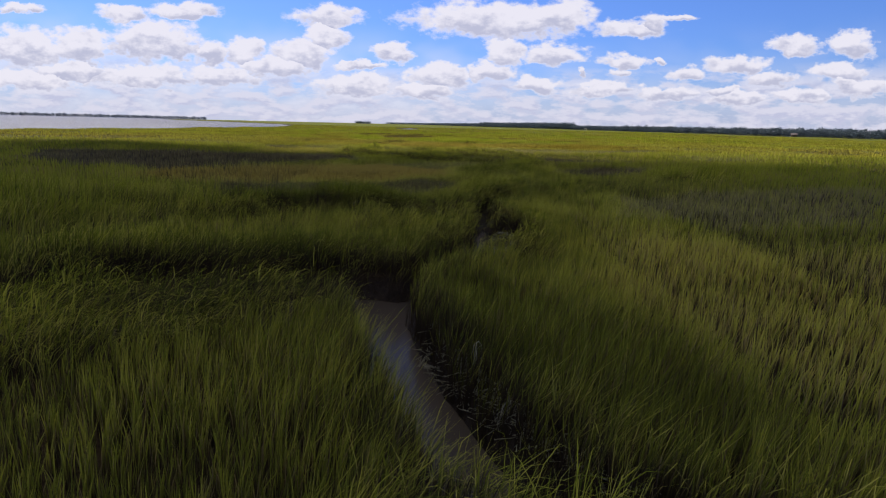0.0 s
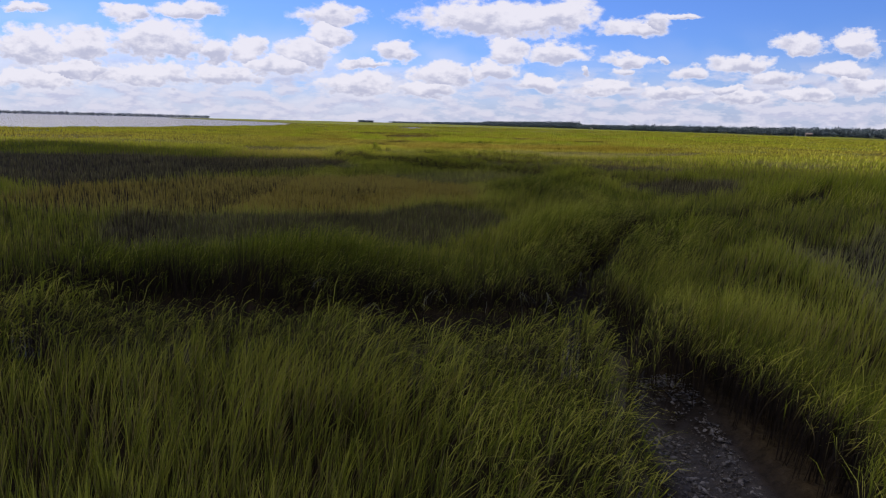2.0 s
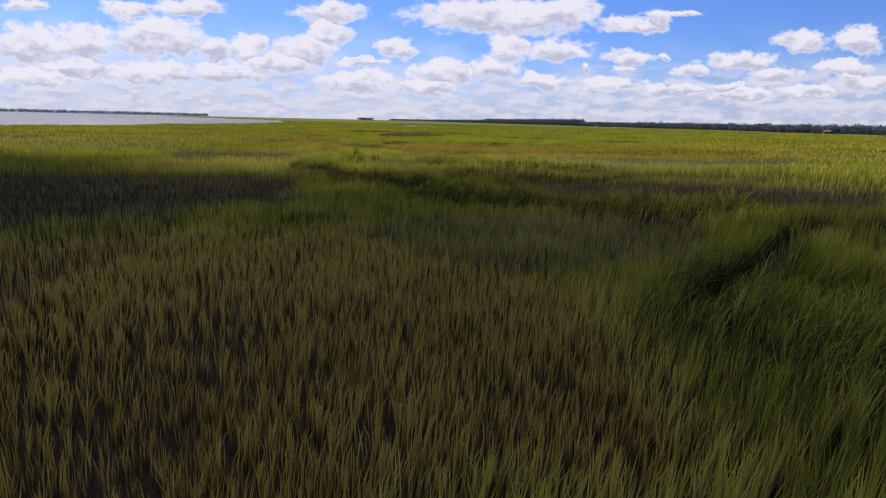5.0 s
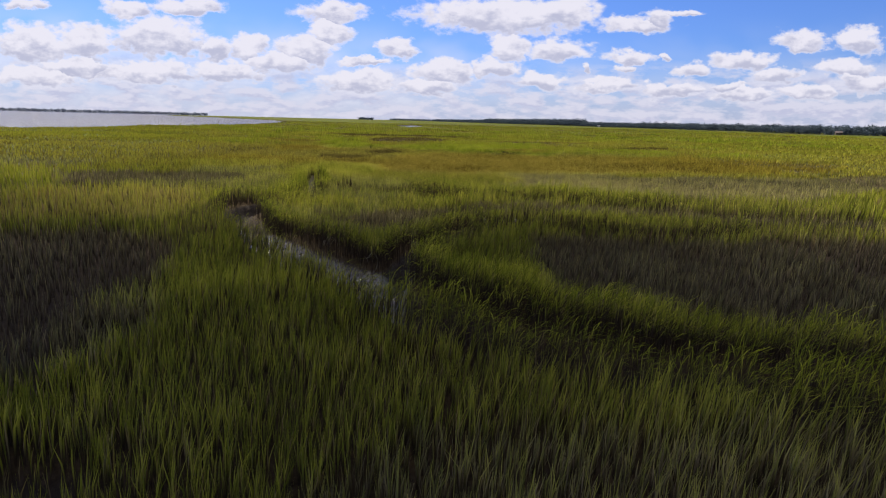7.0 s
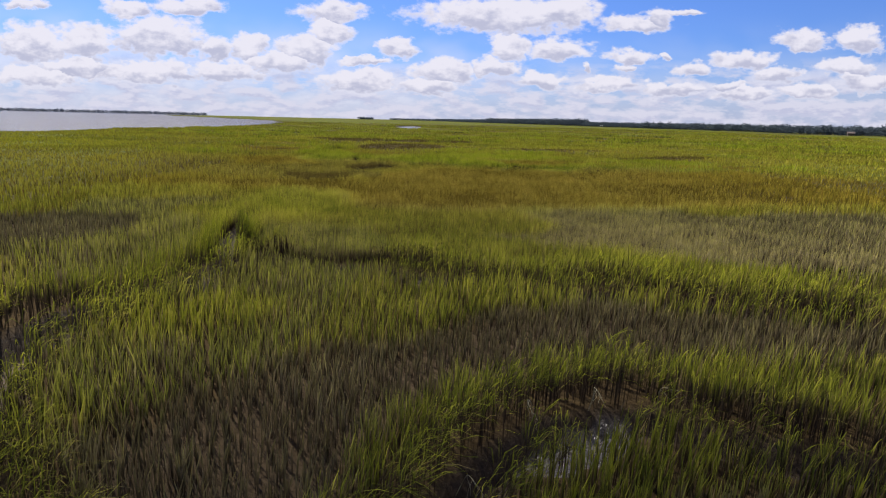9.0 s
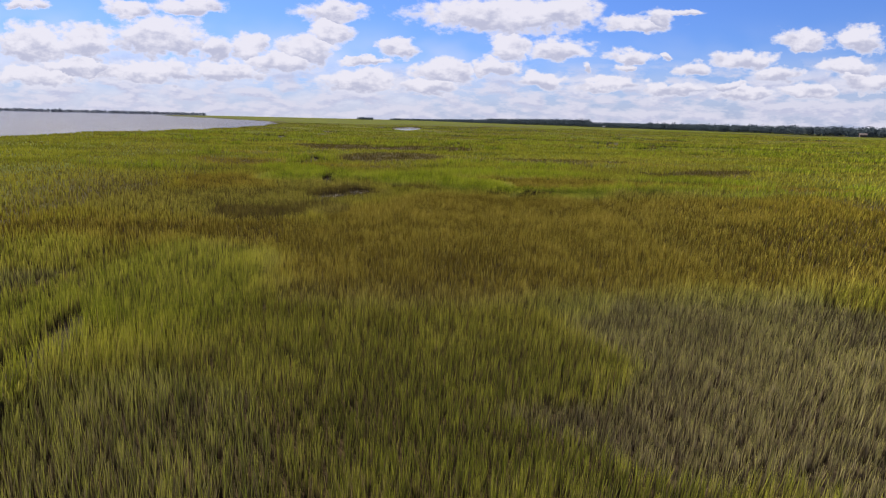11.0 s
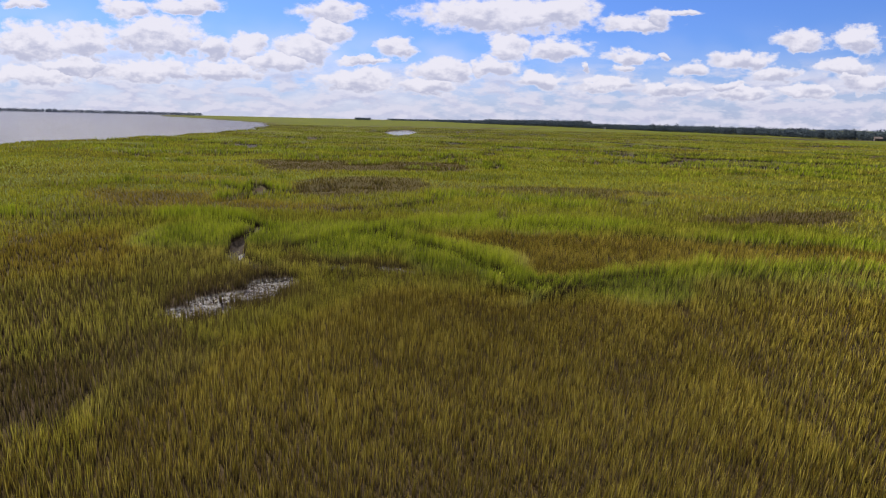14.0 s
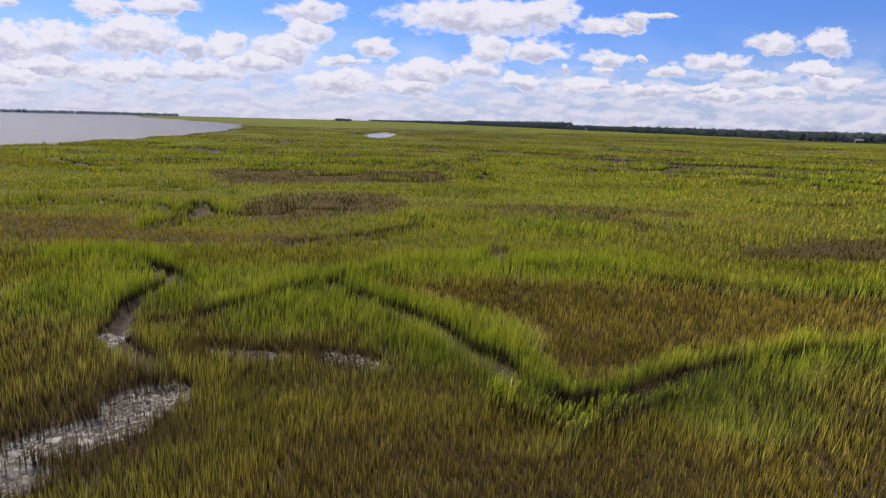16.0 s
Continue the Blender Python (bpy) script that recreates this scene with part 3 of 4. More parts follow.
def plan(x, y):
    """For points of the marsh: height of the ground, distance to the nearest creek's edge, fringe, bare mud, dryness."""
    x, y = x.astype(np.float32), y.astype(np.float32)
    wx = x + (value_noise(x, y, 1.7, 3) - 0.5) * 0.45
    wy = y + (value_noise(x, y, 1.7, 4) - 0.5) * 0.45
    edge = np.full(x.shape, 99, np.float32)
    fringe = np.zeros(x.shape, np.float32)
    dig = np.zeros(x.shape, np.float32)
    spread = 0.25 + 1.5 * value_noise(x, y, 3.7, 14)
    lushness = 0.45 + 0.55 * smooth(value_noise(x, y, 6.0, 15), 0.2, 0.6)
    low, high = (wx.min(), wy.min()), (wx.max(), wy.max())
    for half, deep, reach, line in CREEKS:
        line = np.array(line, np.float32)
        pad = reach * 3 + 3
        if line[:, 0].min() - pad > high[0] or line[:, 0].max() + pad < low[0] or line[:, 1].min() - pad > high[1] or line[:, 1].max() + pad < low[1]:
            continue
        near = np.nonzero((wx > line[:, 0].min() - pad) & (wx < line[:, 0].max() + pad)
                          & (wy > line[:, 1].min() - pad) & (wy < line[:, 1].max() + pad))[0]
        px, py = wx[near], wy[near]
        best = np.full(px.shape, 99, np.float32)
        for (ax, ay), (bx, by) in zip(line[:-1], line[1:]):
            dx, dy = bx - ax, by - ay
            s = np.clip(((px - ax) * dx + (py - ay) * dy) / (dx * dx + dy * dy), 0, 1)
            best = np.minimum(best, np.hypot(px - ax - s * dx, py - ay - s * dy))
        e = best - half
        edge[near] = np.minimum(edge[near], e)
        wide = reach * spread[near]
        fringe[near] = np.maximum(fringe[near], np.exp(-(np.maximum(e, 0) / wide) ** 2) * lushness[near])
        dig[near] = np.maximum(dig[near], deep * (1 - smooth(e, -0.40, 0.16)))
    def blots(rows, soft):
        total = np.zeros(x.shape, np.float32)
        ux = x + (value_noise(x, y, 3.1, 5) - 0.5) * 2.2 * soft
        uy = y + (value_noise(x, y, 3.1, 6) - 0.5) * 2.2 * soft
        for cx, cy, rx, ry, turn, strength in rows:
            c, s = math.cos(radians(turn)), math.sin(radians(turn))
            a, b = ((ux - cx) * c + (uy - cy) * s) / rx, ((uy - cy) * c - (ux - cx) * s) / ry
            total = np.maximum(total, strength * smooth(a * a + b * b, 1.25 if soft < 1.2 else 1.7, 0.65 if 0.5 < soft < 1.2 else 0.9 if soft < 0.5 else 0.25))
        return total
    open_mud = blots(BARE, 0.4)
    dry, look_of = stands_at(x, y)
    green, bank_shade = blots(LUSH, 1.4), blots(BANK_SHADE, 1.0)
    bare = np.maximum(open_mud, blots(HOLES, 0.4))
    patch = value_noise(x, y, 9.0, 7) * 0.6 + value_noise(x, y, 23.0, 8) * 0.4
    dry = np.maximum(dry, 0.20 + 0.22 * smooth(y, 84, 98) - 0.30 * smooth(y, 116, 138) + (0.10 + 0.22 * smooth(y, 48, 75) - 0.10 * smooth(y, 84, 98)) * smooth(patch, 0.38, 0.68)) * (1 - 0.94 * np.maximum(smooth(fringe, 0.32, 0.72), 0.9 * green)) + 0.03
    shore = np.interp(y, [p[1] for p in SHORE], [p[0] for p in SHORE]).astype(np.float32)
    river = shore + (value_noise(x, y, 14.0, 9) - 0.5) * 9 - x
    dig = np.maximum(dig, 2.2 * smooth(river, -1.5, 3.0))
    dig = np.maximum(dig, 0.16 * bare * (np.abs(x) < 40))
    dig = np.maximum(dig, 0.9 * smooth(bare, 0.3, 0.9) * (y > 300))
    edge = np.minimum(edge, -river)
    z = (value_noise(x, y, 5.0, 11) - 0.5) * 0.14 + (value_noise(x, y, 0.9, 12) - 0.5) * 0.06 - dig
    z = z + ((value_noise(x, y, 0.55, 16) - 0.5) * 0.16 + (value_noise(x, y, 1.6, 17) - 0.5) * 0.10) * np.maximum(smooth(dig, 0.05, 0.5), open_mud)
    plan.open_mud, plan.green, plan.look, plan.deep = open_mud, green, look_of, bank_shade
    return z, edge, fringe, bare, dry


# ------------------------------------------------------------------ ground and water
def mesh_object(name, verts, faces, mat, size):
    """A mesh of faces that all have `size` corners, from arrays."""
    me = bpy.data.meshes.new(name)
    me.vertices.add(len(verts))
    me.vertices.foreach_set("co", np.ascontiguousarray(verts, np.float32).ravel())
    flat_faces = np.ascontiguousarray(faces, np.int32).ravel()
    me.loops.add(len(flat_faces))
    me.loops.foreach_set("vertex_index", flat_faces)
    me.polygons.add(len(flat_faces) // size)
    me.polygons.foreach_set("loop_start", np.arange(0, len(flat_faces), size, dtype=np.int32))
    me.materials.append(mat)
    me.update(calc_edges=True)
    return new(name, me)


def add_values(ob, **values):
    for name, v in values.items():
        ob.data.attributes.new(name, "FLOAT", "POINT").data.foreach_set("value", np.ascontiguousarray(v, np.float32))


def stepped(fine_a, fine_b, step, low, high, growth=1.09):
    right, s = [fine_b], step
    while right[-1] < high:
        s *= growth
        right.append(right[-1] + s)
    left, s = [fine_a], step
    while left[-1] > low:
        s *= growth
        left.append(left[-1] - s)
    return np.array(left[:0:-1] + list(np.arange(fine_a, fine_b, step)) + right)


def reach_of(x, y):
    """How near the flight passes."""
    return np.maximum(np.maximum(6.0 + 3.0 * smooth(y, 45, 80), 1.15 * np.abs(x + 0.8)), y - 110)


def veg_cover(x, y, edge, bare):
    """Where the far marsh is one closed mat of grass."""
    return smooth(reach_of(x, y), 15, 52) * smooth(edge, 0.4, 0.6 + reach_of(x, y) / 40) * (1 - smooth(bare, 0.2, 0.6))


gx = stepped(-13, 10, 0.22, -4800, 4800)
gy = stepped(0, 130, 0.25, -700, 4900)
X, Y = [a.ravel() for a in np.meshgrid(gx, gy)]
gz, g_edge, g_fringe, g_bare, g_dry = plan(X, Y)
g_open = plan.open_mud
veg = veg_cover(X, Y, g_edge, g_bare)
gz = gz + 0.52 * veg + veg * (value_noise(X, Y, 11.0, 13) - 0.5) * 0.5
nx, ny = len(gx), len(gy)
idx = np.arange(nx * ny).reshape(ny, nx)
quads = np.stack([idx[:-1, :-1], idx[:-1, 1:], idx[1:, 1:], idx[1:, :-1]], -1).reshape(-1, 4)
ground = mesh_object("ground", np.stack([X, Y, gz], -1), quads, MUD, 4)
ground.data.polygons.foreach_set("use_smooth", np.ones(len(quads), bool))
add_values(ground, veg=veg, dry=g_dry, open_mud=smooth(g_open, 0.3, 0.7), sward=smooth(g_edge, 0.05, 0.3) * (1 - smooth(g_bare, 0.1, 0.5)))
tagged(ground, "dark wet tidal mud of a salt marsh cut by creeks", "ground", kind="structure")

bm = bmesh.new()
wv = [bm.verts.new(p) for p in ((-4700, -690, -0.56), (4700, -690, -0.56), (4700, 4850, -0.56), (-4700, 4850, -0.56))]
bm.faces.new(wv)
water_mesh = bpy.data.meshes.new("water")
bm.to_mesh(water_mesh), bm.free()
water_mesh.materials.append(WATER)
tagged(new("water", water_mesh), "brown silty tidal water in the creeks and wide river", "water", kind="structure")

# ------------------------------------------------------------------ grass
rng = np.random.RandomState(21)


def scatter(x0, x1, y0, y1, density):
    n = int((x1 - x0) * (y1 - y0) * density)
    return rng.uniform(x0, x1, n), rng.uniform(y0, y1, n)


def blades(x, y, width, segments, ground_z, height, dry, tone, droop, lush, edge, tuft=0.5, rusty=0.0, arching=False):
    """Bent leaves that lean with the wind from the left; width and height per leaf. Gives vertices, triangles and values."""
    n = len(x)
    rusty = np.broadcast_to(rusty, x.shape)
    turn = rng.uniform(0, np.pi, n)
    sx, sy = np.cos(turn), np.sin(turn)
    gust = value_noise(x, y, 2.4, 31)
    lean = height * (0.04 + 0.07 * gust + rng.normal(0, 0.06, n) + droop * (0.6 + 0.8 * gust)) * (0.6 + 0.4 * smooth(edge, 0.1, 0.9))
    heading = rng.normal(0.1, 0.6, n) + 1.6 * (tuft - 0.5)
    lx, ly = np.cos(heading) * lean, np.sin(heading) * lean
    lx, ly = lx + rng.normal(0, 0.07, n) * height, ly + rng.normal(0, 0.07, n) * height
    rise = height * np.clip(1 - 0.35 * (np.abs(lean) / height) ** 2 - 0.15 * droop, 0.4, 1)
    if arching:
        levels = [(0.0, 0.7, 0.0), (0.62, 1.0, 0.30), (0.98, 0.75, 0.75), (0.80, 0.0, 1.30)]
    elif segments == 3:
        levels = [(0.0, 0.8, 0.0), (0.55, 1.0, 0.16), (0.90, 0.60, 0.50), (0.97, 0.0, 1.15)]
    elif segments == 1:
        levels = [(0.0, 1.0, 0.0), (1.0, 0.0, 1.0)]
    else:
        levels = [(0.0, 0.8, 0.0), (0.60, 1.0, 0.30), (1.0, 0.0, 1.0)]
    # stems are coloured dark for most of their height by the banks, imitating shade
    stem_shade = (2.3 if segments == 3 else 1.1) + 1.7 * (1 - smooth(edge, 0.15, 0.9))
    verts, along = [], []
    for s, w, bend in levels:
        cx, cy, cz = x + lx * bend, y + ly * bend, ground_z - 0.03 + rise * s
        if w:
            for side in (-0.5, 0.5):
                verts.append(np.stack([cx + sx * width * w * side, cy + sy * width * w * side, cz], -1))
                along.append(lush + (1 - lush) * s ** stem_shade)
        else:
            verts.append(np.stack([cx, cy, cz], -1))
            along.append(lush + (1 - lush) * s ** stem_shade)
    k = len(verts)
    base = np.arange(n)[:, None] * k
    pattern = {1: [0, 1, 2], 2: [0, 1, 3, 0, 3, 2, 2, 3, 4], 3: [0, 1, 3, 0, 3, 2, 2, 3, 5, 2, 5, 4, 4, 5, 6]}[segments]
    tris = (base + np.array(pattern)[None]).reshape(-1, 3)
    return np.stack(verts, 1).reshape(-1, 3), tris, np.stack(along, 1).ravel(), np.repeat(dry, k), np.repeat(tone, k), np.repeat(rusty, k)


PIECES = {"tall": [], "meadow": [], "dry": []}


def grow(x0, x1, y0, y1, density, segments):
    x, y = scatter(x0, x1, y0, y1, density)
    # stems stand in tufts
    cell = 0.02 * np.sqrt(reach_of(x, y)) + 0.18
    sx, sy = 0.86 * x + 0.51 * y, 0.86 * y - 0.51 * x
    u, v = sx / cell, sy / cell
    u, v = u + 3.1 * value_noise(x, y, 0.9, 61) + 2.3 * value_noise(x, y, 0.37, 62), v + 3.1 * value_noise(x, y, 0.9, 63) + 2.3 * value_noise(x, y, 0.37, 64)
    ci, cj = np.floor(u), np.floor(v)
    h1 = np.abs(np.sin(ci * 127.1 + cj * 311.7) * 43758.5453) % 1.0
    h2 = np.abs(np.sin(ci * 269.5 + cj * 183.3) * 43758.5453) % 1.0
    pull = cell * (0.74 - 0.50 * smooth(y, 76, 90))
    du, dv = (ci + 0.25 + 0.5 * h1 - u) * pull, (cj + 0.25 + 0.5 * h2 - v) * pull
    x, y = x + 0.86 * du - 0.51 * dv, y + 0.51 * du + 0.86 * dv
    z, edge, fringe, bare, dry = plan(x, y)
    n = len(x)
    thin = 0.84 + 0.16 * smooth(fringe, 0.2, 0.7) - (0.12 + 0.22 * smooth(y, 76, 66)) * smooth(dry, 0.75, 0.98)
    keep = (edge > 0.10 - 0.12 * smooth(y, 74, 66) - 0.30 * smooth(y, 50, 35) + 0.26 * rng.rand(n)) & (z > -0.66) & (bare * 1.05 < rng.rand(n) + 0.04) & (rng.rand(n) < thin)
    x, y, z, edge, fringe, bare, dry, h1, h2 = [a[keep] for a in (x, y, z, edge, fringe, bare, dry, h1, h2)]
    n = len(x)
    clump = value_noise(x, y, 1.3, 41) * 0.6 + value_noise(x, y, 4.5, 42) * 0.4
    height = (0.66 + (0.42 + 0.35 * fringe) * clump) * (1 + (0.34 + 0.26 * smooth(y, 55, 35)) * fringe) * (1 - 0.26 * dry) * (0.60 + 0.34 * h1 + 0.26 * rng.rand(n)) * (1 - 0.14 * smooth(y, 80, 92))
    streak = value_noise(x * 0.35, y, 3.0, 43) * 0.5 + value_noise(x * 0.4, y, 9.0, 44) * 0.5
    gold, straw_pale = plan.look["gold"][keep], plan.look["pale"][keep]
    rusty = np.clip(np.where(dry > 0.45, plan.look["rust"][keep] + 1.1 * gold + 0.7 * smooth(y, 92, 97), 0.35 + 0.45 * smooth(y, 80, 95)) + rng.normal(0, 0.12, n), 0, 1)
    # creekside and lush leaves keep a cool green
    rusty = rusty * (1 - smooth(np.maximum(fringe, plan.green[keep]), 0.35, 0.70) * (0.5 * smooth(y, 84, 92) + 0.5 * smooth(y, 100, 110)))
    # tone drops on the first banks and from y 62 to 82, imitating shade
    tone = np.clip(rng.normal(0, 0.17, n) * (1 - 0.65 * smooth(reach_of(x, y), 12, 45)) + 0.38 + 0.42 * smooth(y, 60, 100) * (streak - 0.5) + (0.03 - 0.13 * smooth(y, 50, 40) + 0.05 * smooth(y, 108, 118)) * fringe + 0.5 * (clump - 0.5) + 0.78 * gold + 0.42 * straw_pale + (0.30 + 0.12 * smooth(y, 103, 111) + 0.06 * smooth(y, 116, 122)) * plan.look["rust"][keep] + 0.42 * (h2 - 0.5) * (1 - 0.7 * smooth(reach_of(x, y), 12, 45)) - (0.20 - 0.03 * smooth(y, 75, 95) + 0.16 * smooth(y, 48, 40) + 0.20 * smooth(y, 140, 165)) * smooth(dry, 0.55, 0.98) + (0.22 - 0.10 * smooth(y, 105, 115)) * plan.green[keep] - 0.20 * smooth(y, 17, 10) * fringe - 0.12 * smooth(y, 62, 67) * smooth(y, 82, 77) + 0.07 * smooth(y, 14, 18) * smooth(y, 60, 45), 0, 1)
    for cx, cy, size in TUSSOCKS:
        swell = np.exp(-((x - cx) ** 2 + (y - cy) ** 2) / size ** 2)
        height, tone = height * (1 + 0.6 * swell), np.clip(tone - 0.32 * swell, 0, 1)
        dry = dry * (1 - swell)
    # shade of the bank faces, put into the leaf tone
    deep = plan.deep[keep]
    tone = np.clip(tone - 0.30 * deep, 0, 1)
    # green leaves stand among shorter brown ones
    brown = rng.rand(n) < np.clip(0.06 + 0.96 * dry, 0, 1)
    open_marsh = smooth(y, 80, 95)
    own = np.where(brown, rng.uniform(0.70 - 0.15 * open_marsh, 1.0 - 0.1 * open_marsh, n), np.clip(0.05 + (0.50 + 0.22 * open_marsh) * dry + rng.normal(0, 0.06, n), 0, 1))
    height = height * np.where(brown, 0.80 + 0.20 * smooth(dry, 0.75, 0.95), 1.0 + 0.10 * smooth(dry, 0.2, 0.6))
    tone = np.clip(tone + np.where(brown, -0.06 - 0.28 * open_marsh, (0.10 + 0.12 * open_marsh) * smooth(dry, 0.2, 0.6)), 0, 1)
    tone = np.minimum(tone, 1 - 0.50 * smooth(reach_of(x, y), 11, 30))
    # pale curled leaves among the tall creekside grass
    curled = rng.rand(n) < (0.30 - 0.24 * deep) * smooth(fringe, 0.3, 0.6) * smooth(y, 50, 38)
    tone, own = np.where(curled, rng.uniform(0.8, 1.0, n), tone), np.where(curled, 0.3, own)
    height = np.where(curled, 1.12 * height, height)
    droop = (0.30 + 0.45 * smooth(y, 55, 35)) * fringe * np.where(curled, 1.3, rng.rand(n) ** 1.5)
    far = reach_of(x, y)
    # leaf colour is withheld towards creek edges, which paints their far banks as shaded
    lush = smooth(far, 9, 50) * 0.88 * (1 - 0.6 * smooth(dry, 0.6, 0.95)) * smooth(edge, 0.1, 0.5 + far / 40)
    lush = np.maximum(lush, 0.08 * open_marsh * smooth(edge, 0.1, 0.6))
    w = np.minimum(0.0122 * (far / 6) ** 1.20, 0.32) * rng.uniform(0.6, 1.35, n) * (1 - 0.1 * fringe)
    kind = np.where(fringe > 0.45, 0, np.where(dry > 0.55, 2, 1))
    v = veg_cover(x, y, edge, bare)
    zz = z + 0.36 * v + v * (value_noise(x, y, 11.0, 13) - 0.5) * 0.5
    height = height * (1 - 0.20 * v)
    for k, name in enumerate(("tall", "meadow", "dry")):
        m = kind == k
        if k == 0 and n and far[0] < 11 and y[0] < 80:
            leafy = m & (rng.rand(n) < 0.62 - 0.30 * deep)
            m = m & ~leafy
            if leafy.any():
                q = leafy
                start = rng.uniform(0.30, 0.80, q.sum()) * height[q]
                size = rng.uniform(0.30, 0.55, q.sum())
                # low leaves at the banks get the dark stem colour as painted shade
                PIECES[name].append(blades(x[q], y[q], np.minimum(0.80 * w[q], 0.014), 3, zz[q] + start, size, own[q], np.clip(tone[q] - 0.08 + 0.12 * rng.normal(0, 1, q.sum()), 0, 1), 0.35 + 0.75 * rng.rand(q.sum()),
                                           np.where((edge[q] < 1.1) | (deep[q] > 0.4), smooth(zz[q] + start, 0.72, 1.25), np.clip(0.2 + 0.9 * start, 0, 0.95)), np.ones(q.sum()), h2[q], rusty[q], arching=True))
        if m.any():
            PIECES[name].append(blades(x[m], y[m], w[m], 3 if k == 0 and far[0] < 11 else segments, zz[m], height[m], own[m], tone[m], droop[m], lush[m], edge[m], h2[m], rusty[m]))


# fewer, broader leaves the farther a stand lies from the flight
def sow(x0, y0, size):
    xs, ys = np.array([x0, x0 + size, x0 + size / 2, min(max(-0.8, x0), x0 + size)]), np.array([y0, y0, y0 + size / 2, y0])
    near = reach_of(xs, ys).min()
    if near > 430:
        return
    if size > 5 and size > 0.45 * near:
        for i in (0, 1):
            for j in (0, 1):
                sow(x0 + i * size / 2, y0 + j * size / 2, size / 2)
        return
    mid = float(reach_of(np.array([x0 + size / 2]), np.array([y0 + size / 2]))[0])
    if x0 + size < -170 or x0 > 230 or y0 + size < 1:
        return
    grow(x0, x0 + size, y0, y0 + size, max(400 * (mid / 6) ** -1.5 * (1.3 if y0 < 40 and mid < 8 else 1.9 if y0 > 78 and mid < 30 else 1.0), 0.5), 2 if mid < 11 and y0 < 78 else 1)


for i in range(3):
    for j in range(4):
        sow(-240 + 160 * i, 0 + 160 * j, 160)
for key, name, label in (("tall", "creekside_cordgrass", "tall green cordgrass leaning over the creek banks"),
                         ("meadow", "cordgrass_meadow", "olive green cordgrass meadow bent by the wind"),
                         ("dry", "dry_cordgrass", "short brown half-dead cordgrass in thin stands")):
    total, vs, fs, al, dr, to, ru = 0, [], [], [], [], [], []
    for v, f, a, d, t, u in PIECES[key]:
        vs.append(v), fs.append(f + total), al.append(a), dr.append(d), to.append(t), ru.append(u)
        total += len(v)
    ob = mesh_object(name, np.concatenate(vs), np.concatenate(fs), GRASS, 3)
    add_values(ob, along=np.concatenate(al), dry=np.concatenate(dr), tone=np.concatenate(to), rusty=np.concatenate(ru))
    tagged(ob, label, "grass", kind="stuff")
PIECES.clear()

# ------------------------------------------------------------------ far woods
def woods(name, label, line, spacing, tall, rows, seed, mat=None):
    """A wood along a line: tapered trunks and ragged crowns of many small leaf clumps."""
    r = np.random.RandomState(seed)
    vs, fs, total = [], [], 0
    line = np.array(line, float)
    for (ax, ay), (bx, by) in zip(line[:-1], line[1:]):
        length = math.hypot(bx - ax, by - ay)
        for i in range(int(length / spacing)):
            for row in range(rows):
                s = (i + r.rand()) * spacing / length
                nxx, nyy = (by - ay) / length, -(bx - ax) / length
                px = ax + (bx - ax) * s + nxx * row * spacing * 0.9 + r.normal(0, spacing * 0.3)
                py = ay + (by - ay) * s + nyy * row * spacing * 0.9 + r.normal(0, spacing * 0.3)
                h = tall * r.uniform(0.72, 0.95) * (1.15 if r.rand() < 0.06 else 1)
                wide = h * r.uniform(0.34, 0.55)
                t = h * 0.02
                trunk = np.array([(-t, -t, 0), (t, -t, 0), (0, t, 0), (0, 0, h * 0.75)]) + (px, py, 0.2)
                vs.append(trunk), fs.append(np.array([(0, 1, 3), (1, 2, 3), (2, 0, 3)]) + total)
                total += 4
                n = 140
                u = r.normal(0, 1, (n, 3))
                u /= np.linalg.norm(u, axis=1)[:, None]
                c = u * r.uniform(0.45, 1.0, (n, 1)) * (wide, wide, h * 0.46) + (px, py, h * 0.50)
                tri = c[:, None] + r.normal(0, h * 0.056, (n, 3, 3))
                tri[:, :, 2] = np.maximum(tri[:, :, 2], 0.3)
                vs.append(tri.reshape(-1, 3)), fs.append(np.arange(3 * n).reshape(-1, 3) + total)
                total += 3 * n
    ob = mesh_object(name, np.concatenate(vs), np.concatenate(fs), mat or WOODS, 3)
    return tagged(ob, label, "wood", kind="stuff")


woods("riverside_wood", "dark green wood along the marsh's far edge", [(345, 260), (335, 420), (329, 492), (310, 657), (242, 1070)], 4.5, 10.0, 4, 51)
woods("distant_wood", "long dark wood on the horizon behind the marsh", [(242, 1070), (170, 1450), (112, 1720)], 7, 16, 3, 52)
woods("horizon_wood", "low blue-green treeline on the far horizon", [(112, 1720), (-60, 2900), (-330, 3300)], 10, 13, 3, 53)
woods("far_shore_wood", "low wooded shore across the wide river", [(-2250, 2500), (-1650, 2800), (-1300, 3100)], 7.5, 21, 2, 54, FAR_WOODS)


woods("island_wood", "small clump of trees far out on the marsh", [(-330, 2550), (-400, 2580)], 6, 14, 3, 55)

# ------------------------------------------------------------------ small things
def part(name, bm, mat, parent, label=""):
    me = bpy.data.meshes.new(name)
    bm.to_mesh(me), bm.free()
    me.materials.append(mat)
    ob = new(name, me)
    ob.parent = parent
    return tagged(ob, label)


def bed_height(x, y):
    return float(plan(np.array([x]), np.array([y]))[0][0])


def box_into(bm, x0, x1, y0, y1, z0, z1):
    m = Matrix.Translation(((x0 + x1) / 2, (y0 + y1) / 2, (z0 + z1) / 2)) @ Matrix.Diagonal((x1 - x0, y1 - y0, z1 - z0, 1))
    bmesh.ops.create_cube(bm, size=1, matrix=m)


